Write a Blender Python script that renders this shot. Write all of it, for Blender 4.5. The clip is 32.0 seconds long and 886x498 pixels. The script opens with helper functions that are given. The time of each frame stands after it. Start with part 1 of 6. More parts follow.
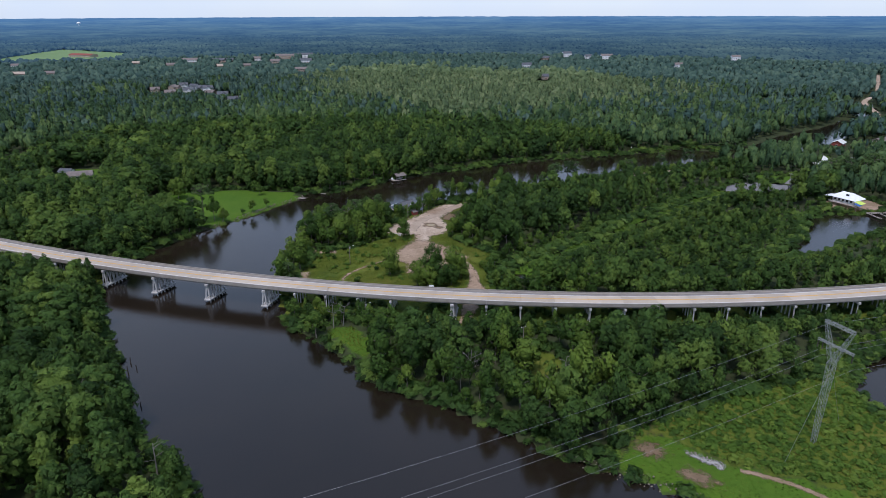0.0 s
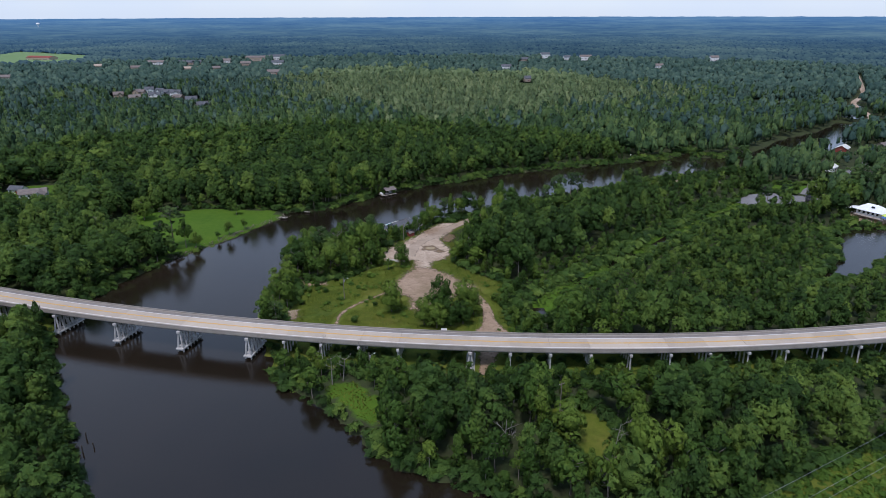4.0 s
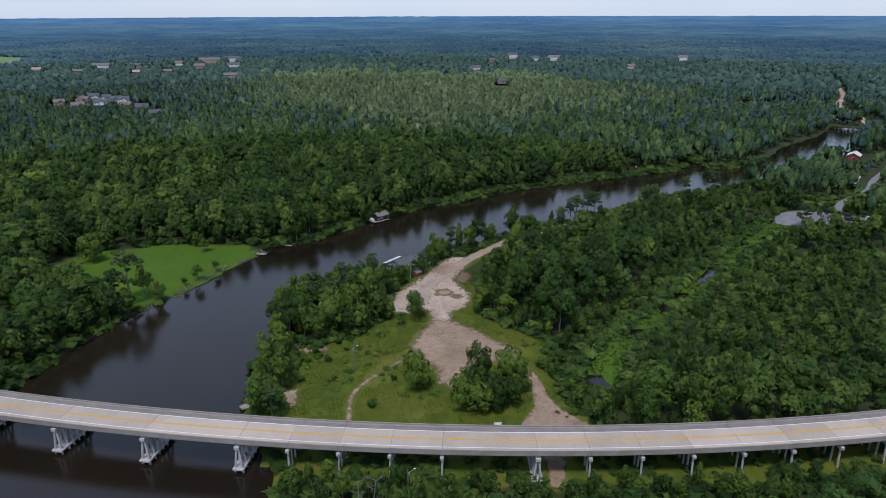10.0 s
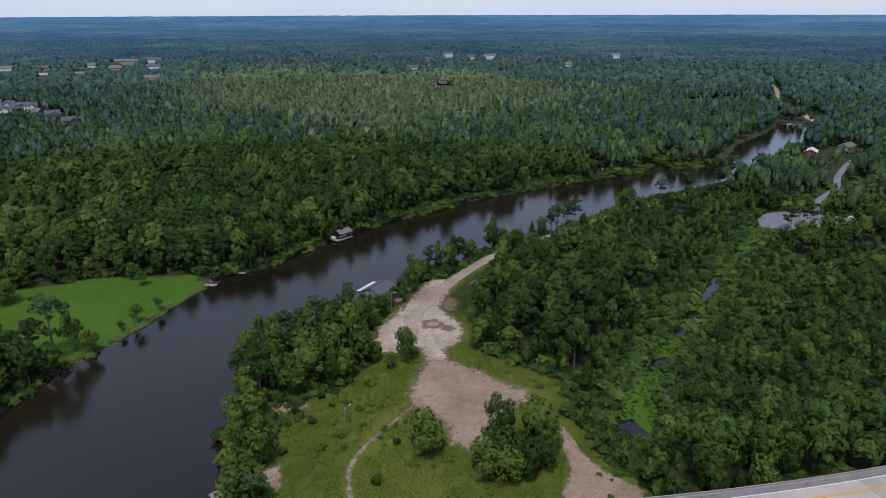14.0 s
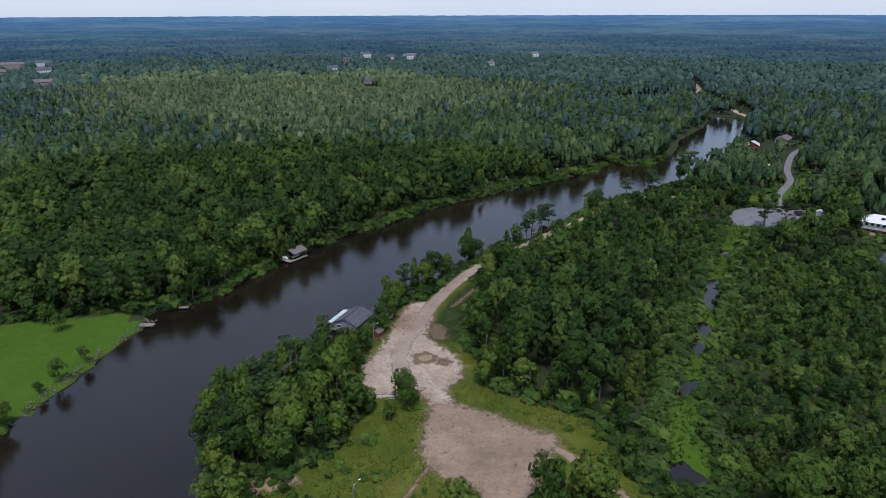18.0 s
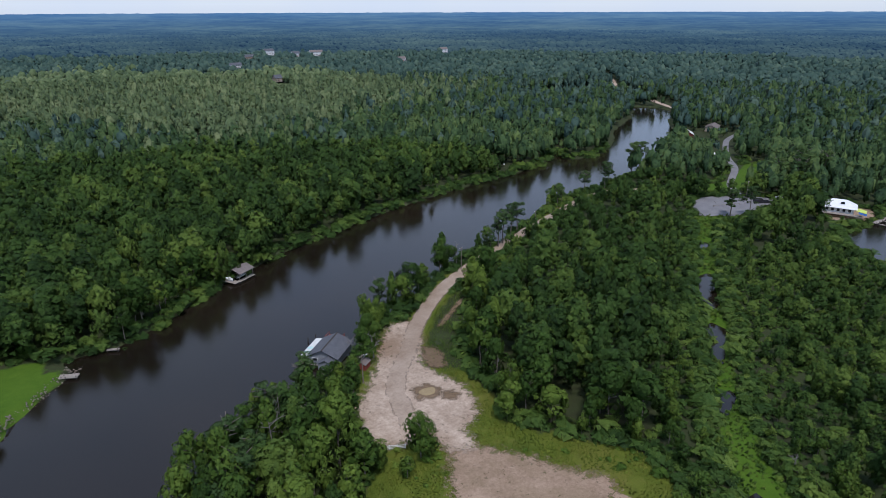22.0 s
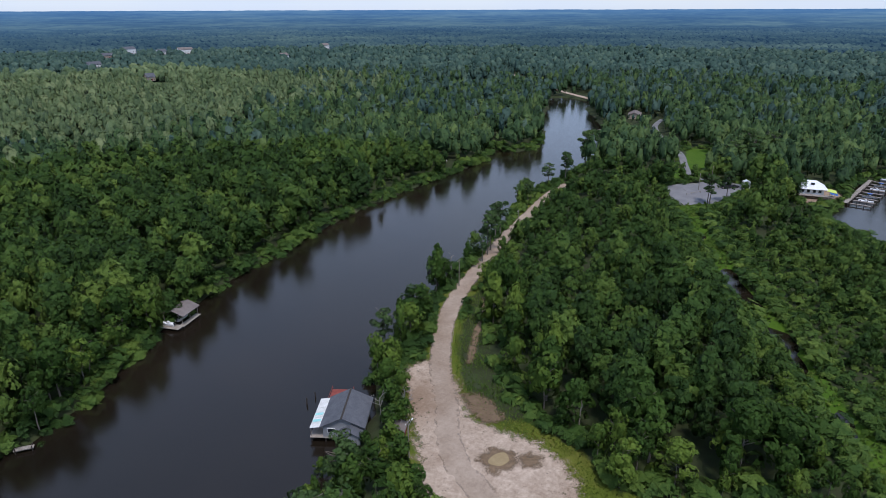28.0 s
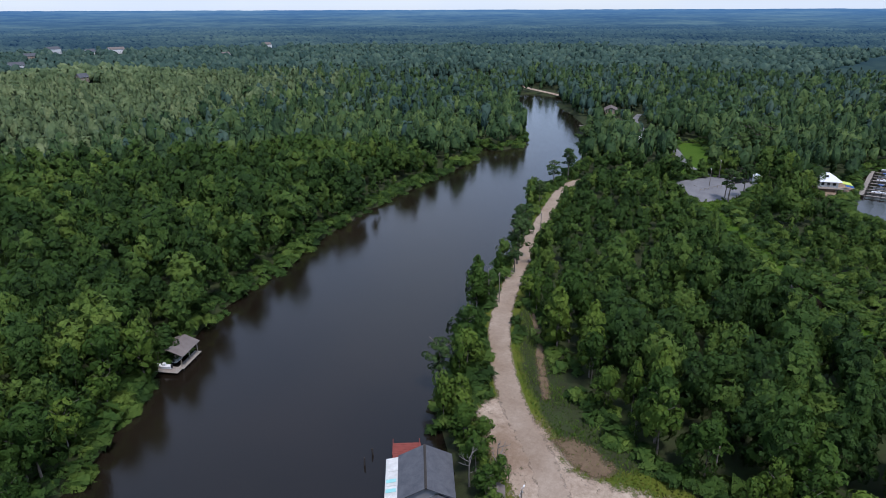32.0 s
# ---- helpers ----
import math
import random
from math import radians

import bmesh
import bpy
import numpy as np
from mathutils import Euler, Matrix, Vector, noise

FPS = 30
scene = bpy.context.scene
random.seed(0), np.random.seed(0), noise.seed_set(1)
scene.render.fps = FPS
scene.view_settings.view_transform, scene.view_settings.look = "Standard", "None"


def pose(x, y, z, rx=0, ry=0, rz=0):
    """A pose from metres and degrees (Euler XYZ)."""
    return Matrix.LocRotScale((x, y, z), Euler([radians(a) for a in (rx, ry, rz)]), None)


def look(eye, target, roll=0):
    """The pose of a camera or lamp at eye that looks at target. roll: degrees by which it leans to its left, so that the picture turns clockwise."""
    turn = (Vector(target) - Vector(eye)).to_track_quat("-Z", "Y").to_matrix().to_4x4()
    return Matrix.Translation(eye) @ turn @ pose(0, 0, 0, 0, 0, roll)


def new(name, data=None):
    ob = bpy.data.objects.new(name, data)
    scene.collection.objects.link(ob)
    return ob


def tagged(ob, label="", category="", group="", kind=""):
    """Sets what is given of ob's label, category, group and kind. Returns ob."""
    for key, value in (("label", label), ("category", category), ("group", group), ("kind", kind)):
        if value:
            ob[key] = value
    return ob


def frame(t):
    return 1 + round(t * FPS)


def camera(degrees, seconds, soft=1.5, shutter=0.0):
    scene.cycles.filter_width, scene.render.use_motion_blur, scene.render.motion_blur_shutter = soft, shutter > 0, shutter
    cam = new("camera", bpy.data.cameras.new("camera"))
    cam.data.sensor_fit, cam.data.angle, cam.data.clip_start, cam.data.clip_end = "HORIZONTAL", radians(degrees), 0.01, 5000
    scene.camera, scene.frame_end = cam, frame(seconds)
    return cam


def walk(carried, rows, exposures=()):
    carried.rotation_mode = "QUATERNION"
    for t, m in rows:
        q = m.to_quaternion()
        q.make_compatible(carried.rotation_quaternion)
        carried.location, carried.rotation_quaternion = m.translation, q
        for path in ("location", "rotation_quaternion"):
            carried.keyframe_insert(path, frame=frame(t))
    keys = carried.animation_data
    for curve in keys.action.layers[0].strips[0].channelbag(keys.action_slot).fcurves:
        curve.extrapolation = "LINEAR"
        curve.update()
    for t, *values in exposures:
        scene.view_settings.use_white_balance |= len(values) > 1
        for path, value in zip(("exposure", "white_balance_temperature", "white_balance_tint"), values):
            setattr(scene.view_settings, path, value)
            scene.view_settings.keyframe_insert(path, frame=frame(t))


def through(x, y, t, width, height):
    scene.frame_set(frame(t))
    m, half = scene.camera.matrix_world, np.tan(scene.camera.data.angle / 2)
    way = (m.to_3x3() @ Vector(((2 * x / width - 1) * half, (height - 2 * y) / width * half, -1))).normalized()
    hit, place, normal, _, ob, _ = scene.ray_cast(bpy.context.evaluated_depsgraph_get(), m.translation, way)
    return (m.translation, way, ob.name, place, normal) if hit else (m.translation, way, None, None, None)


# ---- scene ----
# The camera and its flight: seconds, place, heading (degrees clockwise from +y) and downward tilt
cam = camera(69.4, 32.0, soft=0.6)
FLIGHT = [
    (0, (-0.06, 0.16, 107.56), 0.06, 20.36),
    (0.5, (-1.75, 4.68, 107.34), 0.20, 20.36),
    (1, (-3.42, 9.19, 107.18), 0.33, 20.34),
    (1.5, (-5.05, 13.70, 107.09), 0.45, 20.33),
    (2, (-6.66, 18.20, 107.04), 0.63, 20.33),
    (2.5, (-8.26, 22.70, 107.04), 0.96, 20.32),
    (3, (-9.84, 27.20, 107.06), 1.46, 20.30),
    (3.5, (-11.43, 31.69, 107.11), 2.06, 20.31),
    (5.5, (-17.83, 49.63, 107.39), 3.62, 20.33),
    (6, (-19.46, 54.11, 107.45), 3.78, 20.33),
    (6.5, (-21.11, 58.59, 107.49), 3.95, 20.34),
    (7, (-22.78, 63.07, 107.52), 4.15, 20.34),
    (7.5, (-24.46, 67.54, 107.52), 4.38, 20.34),
    (8, (-26.16, 72.02, 107.50), 4.67, 20.35),
    (8.5, (-27.88, 76.49, 107.45), 4.99, 20.36),
    (9, (-29.62, 80.96, 107.37), 5.38, 20.36),
    (9.5, (-31.37, 85.44, 107.25), 5.87, 20.37),
    (10, (-33.14, 89.91, 107.10), 6.51, 20.38),
    (10.5, (-34.92, 94.38, 106.92), 7.27, 20.39),
    (11, (-36.71, 98.86, 106.69), 8.07, 20.41),
    (11.5, (-38.51, 103.33, 106.43), 8.88, 20.43),
    (12, (-40.31, 107.80, 106.13), 9.70, 20.45),
    (12.5, (-42.11, 112.28, 105.79), 10.50, 20.46),
    (13, (-43.92, 116.76, 105.41), 11.28, 20.46),
    (13.5, (-45.72, 121.24, 104.99), 12.07, 20.45),
    (14, (-47.51, 125.72, 104.53), 12.91, 20.44),
    (14.5, (-49.29, 130.20, 104.04), 13.82, 20.43),
    (16.5, (-56.22, 148.15, 101.73), 17.56, 20.37),
    (17, (-57.89, 152.64, 101.08), 18.62, 20.36),
    (17.5, (-59.52, 157.14, 100.40), 19.68, 20.35),
    (18, (-61.12, 161.64, 99.69), 20.74, 20.36),
    (18.5, (-62.67, 166.15, 98.96), 21.77, 20.39),
    (19, (-64.17, 170.65, 98.20), 22.77, 20.42),
    (19.5, (-65.63, 175.17, 97.43), 23.82, 20.45),
    (20, (-67.03, 179.68, 96.64), 24.96, 20.47),
    (20.5, (-68.38, 184.20, 95.84), 26.16, 20.48),
    (21, (-69.67, 188.73, 95.03), 27.36, 20.50),
    (21.5, (-70.90, 193.26, 94.20), 28.52, 20.52),
    (22, (-72.07, 197.80, 93.36), 29.58, 20.53),
    (22.5, (-73.17, 202.34, 92.52), 30.51, 20.56),
    (23, (-74.20, 206.89, 91.68), 31.36, 20.59),
    (23.5, (-75.17, 211.44, 90.83), 32.21, 20.61),
    (24, (-76.07, 216.01, 89.98), 33.08, 20.63),
    (24.5, (-76.90, 220.57, 89.13), 33.98, 20.63),
    (25, (-77.66, 225.15, 88.29), 34.95, 20.62),
    (25.5, (-78.35, 229.73, 87.45), 35.99, 20.61),
    (26, (-78.98, 234.32, 86.61), 37.08, 20.62),
    (26.5, (-79.54, 238.92, 85.78), 38.24, 20.63),
    (28.5, (-81.16, 257.41, 82.52), 41.44, 20.57),
    (29, (-81.43, 262.06, 81.72), 41.56, 20.54),
    (29.5, (-81.66, 266.72, 80.93), 41.94, 20.53),
    (30, (-81.85, 271.39, 80.14), 42.64, 20.52),
    (30.5, (-82.01, 276.08, 79.35), 43.60, 20.52),
    (31, (-82.14, 280.77, 78.57), 44.68, 20.52),
    (31.5, (-82.26, 285.48, 77.78), 45.72, 20.52),
    (32, (-82.37, 290.20, 77.00), 46.63, 20.53),
]


def gaze(eye, heading, tilt):
    a, b = radians(heading), radians(tilt)
    to = Vector(eye) + 100 * Vector((math.sin(a) * math.cos(b), math.cos(a) * math.cos(b), -math.sin(b)))
    return look(eye, to, -0.18)


walk(cam, [(t, gaze(eye, heading, tilt)) for t, eye, heading, tilt in FLIGHT], exposures=[(0.0, 0.6, 5760, 20), (6.0, 0.55, 5760, 20), (13.0, 0.4, 5760, 20), (20.0, 0.48, 5760, 20), (26.0, 0.56, 5760, 20), (32.0, 0.64, 5760, 20)])

# ---- light: bright hazy sky with a veiled sun high behind the flight's start ----
SUN_HEIGHT, SUN_FROM = radians(66), radians(200)
world = bpy.data.worlds.new("sky")
scene.world = world
world.use_nodes = True
sky = world.node_tree.nodes.new("ShaderNodeTexSky")
sky.sky_type, sky.sun_disc = "NISHITA", False
sky.sun_elevation, sky.sun_rotation = SUN_HEIGHT, SUN_FROM
sky.air_density, sky.dust_density, sky.ozone_density, sky.altitude = 1.0, 0.5, 4.0, 0
# a thin veil of high cloud, thicker in some places, whitens the clear sky
wt = world.node_tree
veil, thick, cover = wt.nodes.new("ShaderNodeTexNoise"), wt.nodes.new("ShaderNodeMapRange"), wt.nodes.new("ShaderNodeMix")
wt.links.new(wt.nodes.new("ShaderNodeTexCoord").outputs["Generated"], veil.inputs["Vector"])
veil.inputs["Scale"].default_value, veil.inputs["Detail"].default_value = 3.2, 5.0
thick.inputs[1].default_value, thick.inputs[2].default_value, thick.inputs[3].default_value, thick.inputs[4].default_value = 0.35, 0.7, 0.6, 0.95
wt.links.new(veil.outputs["Fac"], thick.inputs[0])
cover.data_type = "RGBA"
height, clear = wt.nodes.new("ShaderNodeSeparateXYZ"), wt.nodes.new("ShaderNodeMapRange")
wt.links.new(wt.nodes.new("ShaderNodeTexCoord").outputs["Generated"], height.inputs[0])
wt.links.new(height.outputs[2], clear.inputs[0])
clear.inputs[1].default_value, clear.inputs[2].default_value, clear.inputs[3].default_value, clear.inputs[4].default_value = 0.42, 0.95, 1.0, 0.35
haze = wt.nodes.new("ShaderNodeMath")
haze.operation = "MULTIPLY"
wt.links.new(thick.outputs[0], haze.inputs[0])
wt.links.new(clear.outputs[0], haze.inputs[1])
wt.links.new(haze.outputs[0], cover.inputs[0])
wt.links.new(sky.outputs[0], cover.inputs[6])
# the haze is brightest low over the land
low_haze, band = wt.nodes.new("ShaderNodeMix"), wt.nodes.new("ShaderNodeMapRange")
low_haze.data_type = "RGBA"
wt.links.new(height.outputs[2], band.inputs[0])
band.inputs[1].default_value, band.inputs[2].default_value = 0.0, 0.42
wt.links.new(band.outputs[0], low_haze.inputs[0])
low_haze.inputs[6].default_value, low_haze.inputs[7].default_value = (3.65, 4.2, 4.5, 1), (3.1, 3.65, 3.95, 1)
wt.links.new(low_haze.outputs[2], cover.inputs[7])
wt.links.new(cover.outputs[2], wt.nodes["Background"].inputs[0])
wt.nodes["Background"].inputs[1].default_value = 0.122
sun = new("sun", bpy.data.lights.new("sun", "SUN"))
sun.data.energy, sun.data.angle, sun.data.color = 1.8, radians(11), (1.0, 0.93, 0.8)
sun.matrix_world = look((0, 0, 0), (-math.sin(SUN_FROM) * math.cos(SUN_HEIGHT), -math.cos(SUN_FROM) * math.cos(SUN_HEIGHT), -math.sin(SUN_HEIGHT)))


# ---- materials ----
def material(name):
    m = bpy.data.materials.new(name)
    m.use_nodes = True
    nt = m.node_tree
    return m, nt, nt.nodes["Principled BSDF"]


def node(nt, kind, **inputs):
    n = nt.nodes.new(kind)
    for key, value in inputs.items():
        n.inputs[key.replace("_", " ")].default_value = value
    return n


def ramp(nt, fac, stops):
    n = nt.nodes.new("ShaderNodeValToRGB")
    el = n.color_ramp.elements
    while len(el) < len(stops):
        el.new(0.5)
    for e, (p, c) in zip(el, stops):
        e.position, e.color = p, (*c, 1)
    nt.links.new(fac, n.inputs[0])
    return n.outputs[0]


def mixed(nt, fac, a, b, mode="MIX"):
    n = nt.nodes.new("ShaderNodeMix")
    n.data_type, n.blend_type = "RGBA", mode
    for sock, value in ((0, fac), (6, a), (7, b)):
        if isinstance(value, bpy.types.NodeSocket):
            nt.links.new(value, n.inputs[sock])
        elif sock == 0:
            n.inputs[0].default_value = value
        else:
            n.inputs[sock].default_value = (*value, 1)
    return n.outputs[2]


def place_coords(nt, world_space=True):
    return nt.nodes.new("ShaderNodeNewGeometry").outputs["Position"] if world_space else nt.nodes.new("ShaderNodeTexCoord").outputs["Object"]


def grain(nt, scale, detail=4, rough=0.6, world_space=True):
    n = node(nt, "ShaderNodeTexNoise", Scale=scale, Detail=detail, Roughness=rough)
    nt.links.new(place_coords(nt, world_space), n.inputs["Vector"])
    return n.outputs["Fac"]


def bumped(nt, bsdf, height, strength, distance):
    b = node(nt, "ShaderNodeBump", Strength=strength, Distance=distance)
    nt.links.new(height, b.inputs["Height"])
    nt.links.new(b.outputs[0], bsdf.inputs["Normal"])


def rough_surface(name, dark, light, scale, roughness=0.9, fine=8.0, bump=0.3, distance=0.02, metal=0.0, world_space=True):
    """A surface that varies at two scales between two tones."""
    m, nt, b = material(name)
    big, small = grain(nt, scale, 4, 0.6, world_space), grain(nt, scale * fine, 3, 0.6, world_space)
    mid = tuple((p + q) / 2 for p, q in zip(dark, light))
    col = mixed(nt, 0.45, ramp(nt, big, [(0.3, dark), (0.7, light)]), ramp(nt, small, [(0.25, dark), (0.5, mid), (0.75, light)]))
    nt.links.new(col, b.inputs["Base Color"])
    b.inputs["Roughness"].default_value, b.inputs["Metallic"].default_value = roughness, metal
    b.inputs["Specular IOR Level"].default_value = 0.3
    bumped(nt, b, small, bump, distance)
    return m


def foliage(name, dark, mid, light, by_object=False, through=0.22, leaf=4.2, gaps=0.55, mottle=1.1, depth=0.45):
    """Leaves: the tone goes by tree, by spray and in fine mottling; a spray is lit as part of its leaf mass; some light comes through."""
    m, nt, b = material(name)
    geo = nt.nodes.new("ShaderNodeNewGeometry")
    if by_object:
        tree = nt.nodes.new("ShaderNodeObjectInfo").outputs["Random"]
    else:
        at = nt.nodes.new("ShaderNodeAttribute")
        at.attribute_name = "tint"
        tree = at.outputs["Fac"]

    def weighed(sock, weight, plus):
        n = node(nt, "ShaderNodeMath")
        n.operation = "MULTIPLY_ADD"
        nt.links.new(sock, n.inputs[0])
        n.inputs[1].default_value = weight
        if isinstance(plus, bpy.types.NodeSocket):
            nt.links.new(plus, n.inputs[2])
        else:
            n.inputs[2].default_value = plus
        return n.outputs[0]
    fine = grain(nt, mottle, 3, 0.65)
    tone = weighed(geo.outputs["Random Per Island"], 0.2, weighed(tree, 0.58, weighed(fine, depth, 0.1 - 0.51 * depth)))
    col = ramp(nt, tone, [(0.05, dark), (0.45, mid), (0.9, light)])
    nt.links.new(col, b.inputs["Base Color"])
    b.inputs["Roughness"].default_value, b.inputs["Specular IOR Level"].default_value = 0.65, 0.1
    out = nt.nodes.new("ShaderNodeAttribute")
    out.attribute_name = "outward"
    turn = nt.nodes.new("ShaderNodeVectorTransform")
    turn.vector_type, turn.convert_from, turn.convert_to = "NORMAL", "OBJECT", "WORLD"
    nt.links.new(out.outputs["Vector"], turn.inputs[0])
    lit = node(nt, "ShaderNodeBump", Strength=0.4, Distance=0.4)
    nt.links.new(fine, lit.inputs["Height"])
    nt.links.new(turn.outputs[0], lit.inputs["Normal"])
    nt.links.new(lit.outputs[0], b.inputs["Normal"])
    tr = nt.nodes.new("ShaderNodeBsdfTranslucent")
    nt.links.new(mixed(nt, 0.5, col, (0.08, 0.14, 0.02)), tr.inputs[0])
    mx = nt.nodes.new("ShaderNodeMixShader")
    mx.inputs[0].default_value = through
    nt.links.new(b.outputs[0], mx.inputs[1])
    nt.links.new(tr.outputs[0], mx.inputs[2])
    if leaf:
        holes = node(nt, "ShaderNodeTexNoise", Scale=leaf, Detail=2.5, Roughness=0.62)
        nt.links.new(place_coords(nt), holes.inputs["Vector"])
        cut = node(nt, "ShaderNodeMath")
        cut.operation = "GREATER_THAN"
        nt.links.new(holes.outputs["Fac"], cut.inputs[0])
        cut.inputs[1].default_value = gaps
        gap, mz = nt.nodes.new("ShaderNodeBsdfTransparent"), nt.nodes.new("ShaderNodeMixShader")
        nt.links.new(cut.outputs[0], mz.inputs[0])
        nt.links.new(mx.outputs[0], mz.inputs[1])
        nt.links.new(gap.outputs[0], mz.inputs[2])
        mx = mz
    nt.links.new(mx.outputs[0], nt.nodes["Material Output"].inputs[0])
    return m


LEAVES = foliage("leaves", (0.015, 0.036, 0.010), (0.051, 0.099, 0.020), (0.147, 0.215, 0.038), leaf=3.8, gaps=0.545)
LEAVES_TREE = foliage("tree_leaves", (0.011, 0.030, 0.007), (0.054, 0.106, 0.018), (0.149, 0.218, 0.032), True, leaf=3.8, gaps=0.545)
NEEDLES = foliage("pine_needles", (0.031, 0.062, 0.022), (0.056, 0.102, 0.032), (0.100, 0.156, 0.045), True, leaf=3.8, gaps=0.545)
# distance haze is painted into these three leaf colours as extra blue
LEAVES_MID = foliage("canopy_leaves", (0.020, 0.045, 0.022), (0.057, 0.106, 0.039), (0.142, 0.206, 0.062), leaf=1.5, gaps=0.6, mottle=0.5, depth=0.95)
LEAVES_HAZED = foliage("hazed_canopy_leaves", (0.029, 0.063, 0.054), (0.059, 0.106, 0.081), (0.115, 0.174, 0.119), leaf=0, mottle=0.3, depth=0.9)
# brighter yellow-green stands in for sunlight falling on one patch of wood
LEAVES_PALE = foliage("sun_tinted_canopy_leaves", (0.064, 0.103, 0.052), (0.129, 0.183, 0.078), (0.230, 0.282, 0.130), leaf=1.5, gaps=0.6, mottle=0.5, depth=0.95)
WEEDS = foliage("weed_leaves", (0.065, 0.105, 0.011), (0.13, 0.175, 0.02), (0.2, 0.22, 0.036), leaf=4.0)
LUSH = foliage("lush_marsh_leaves", (0.039, 0.081, 0.013), (0.078, 0.143, 0.019), (0.168, 0.227, 0.035), leaf=4.0)
BARK = rough_surface("bark", (0.09, 0.075, 0.06), (0.24, 0.21, 0.18), 1.2, 0.95, 9, 0.6, 0.03)
DEAD_WOOD = rough_surface("bleached_wood", (0.13, 0.12, 0.105), (0.28, 0.26, 0.235), 2.0, 0.9)
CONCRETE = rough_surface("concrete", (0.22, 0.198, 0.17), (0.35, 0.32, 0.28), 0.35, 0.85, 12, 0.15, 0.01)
PIER_CONCRETE = rough_surface("pier_concrete", (0.36, 0.35, 0.335), (0.52, 0.51, 0.49), 0.6, 0.85, 10, 0.15, 0.01)
YELLOW_PAINT = rough_surface("yellow_road_paint", (0.5, 0.27, 0.02), (0.66, 0.38, 0.04), 1.5, 0.8)
WHITE_PAINT = rough_surface("white_road_paint", (0.6, 0.6, 0.58), (0.78, 0.78, 0.76), 1.5, 0.8)
WHITE_WALL = rough_surface("white_painted_boards", (0.66, 0.66, 0.64), (0.82, 0.82, 0.8), 0.8, 0.7)
GREY_WALL = rough_surface("grey_siding", (0.2, 0.21, 0.22), (0.28, 0.29, 0.3), 0.8, 0.8)
TAN_WALL = rough_surface("tan_brick", (0.3, 0.24, 0.18), (0.42, 0.34, 0.27), 0.8, 0.85)
RED_WALL = rough_surface("red_painted_boards", (0.17, 0.04, 0.03), (0.29, 0.075, 0.055), 0.8, 0.8)
SHINGLE = rough_surface("charcoal_shingle", (0.06, 0.065, 0.075), (0.13, 0.135, 0.145), 0.7, 0.9, 9, 0.3, 0.02)
BROWN_ROOF = rough_surface("brown_shingle", (0.12, 0.10, 0.09), (0.22, 0.19, 0.17), 0.7, 0.9, 9, 0.3, 0.02)
WHITE_ROOF = rough_surface("white_metal_roof", (0.7, 0.72, 0.74), (0.85, 0.86, 0.87), 0.5, 0.45, 6, 0.1, 0.01)
TIN = rough_surface("weathered_tin", (0.45, 0.44, 0.38), (0.78, 0.78, 0.74), 0.6, 0.5, 5, 0.1, 0.01)
TURQUOISE = rough_surface("turquoise_sheet", (0.22, 0.55, 0.52), (0.4, 0.7, 0.66), 0.8, 0.6)
PLANKS = rough_surface("weathered_planks", (0.2, 0.17, 0.14), (0.38, 0.34, 0.29), 1.5, 0.9)
DARK_WOOD = rough_surface("creosote_timber", (0.025, 0.022, 0.02), (0.07, 0.06, 0.05), 1.5, 0.9)
POLE_WOOD = rough_surface("pole_timber", (0.13, 0.11, 0.09), (0.26, 0.23, 0.2), 1.5, 0.9)
STEEL = rough_surface("galvanised_steel", (0.24, 0.25, 0.255), (0.36, 0.37, 0.38), 1.0, 0.6, 6, 0.1, 0.01, 0.3)
WIRE = rough_surface("aluminium_cable", (0.26, 0.26, 0.27), (0.38, 0.38, 0.39), 1.0, 0.5, 6, 0.0, 0.01, 0.5)
DARK_PANE = rough_surface("dark_window", (0.012, 0.015, 0.018), (0.03, 0.035, 0.04), 0.5, 0.12, 4, 0.0, 0.01)
BOAT_HULL = rough_surface("white_hull", (0.6, 0.62, 0.63), (0.8, 0.8, 0.8), 1.0, 0.35)
BLUE_COVER = rough_surface("blue_awning", (0.02, 0.08, 0.3), (0.05, 0.16, 0.45), 1.0, 0.7)
LIME_COVER = rough_surface("lime_awning", (0.42, 0.55, 0.08), (0.6, 0.7, 0.15), 1.0, 0.7)


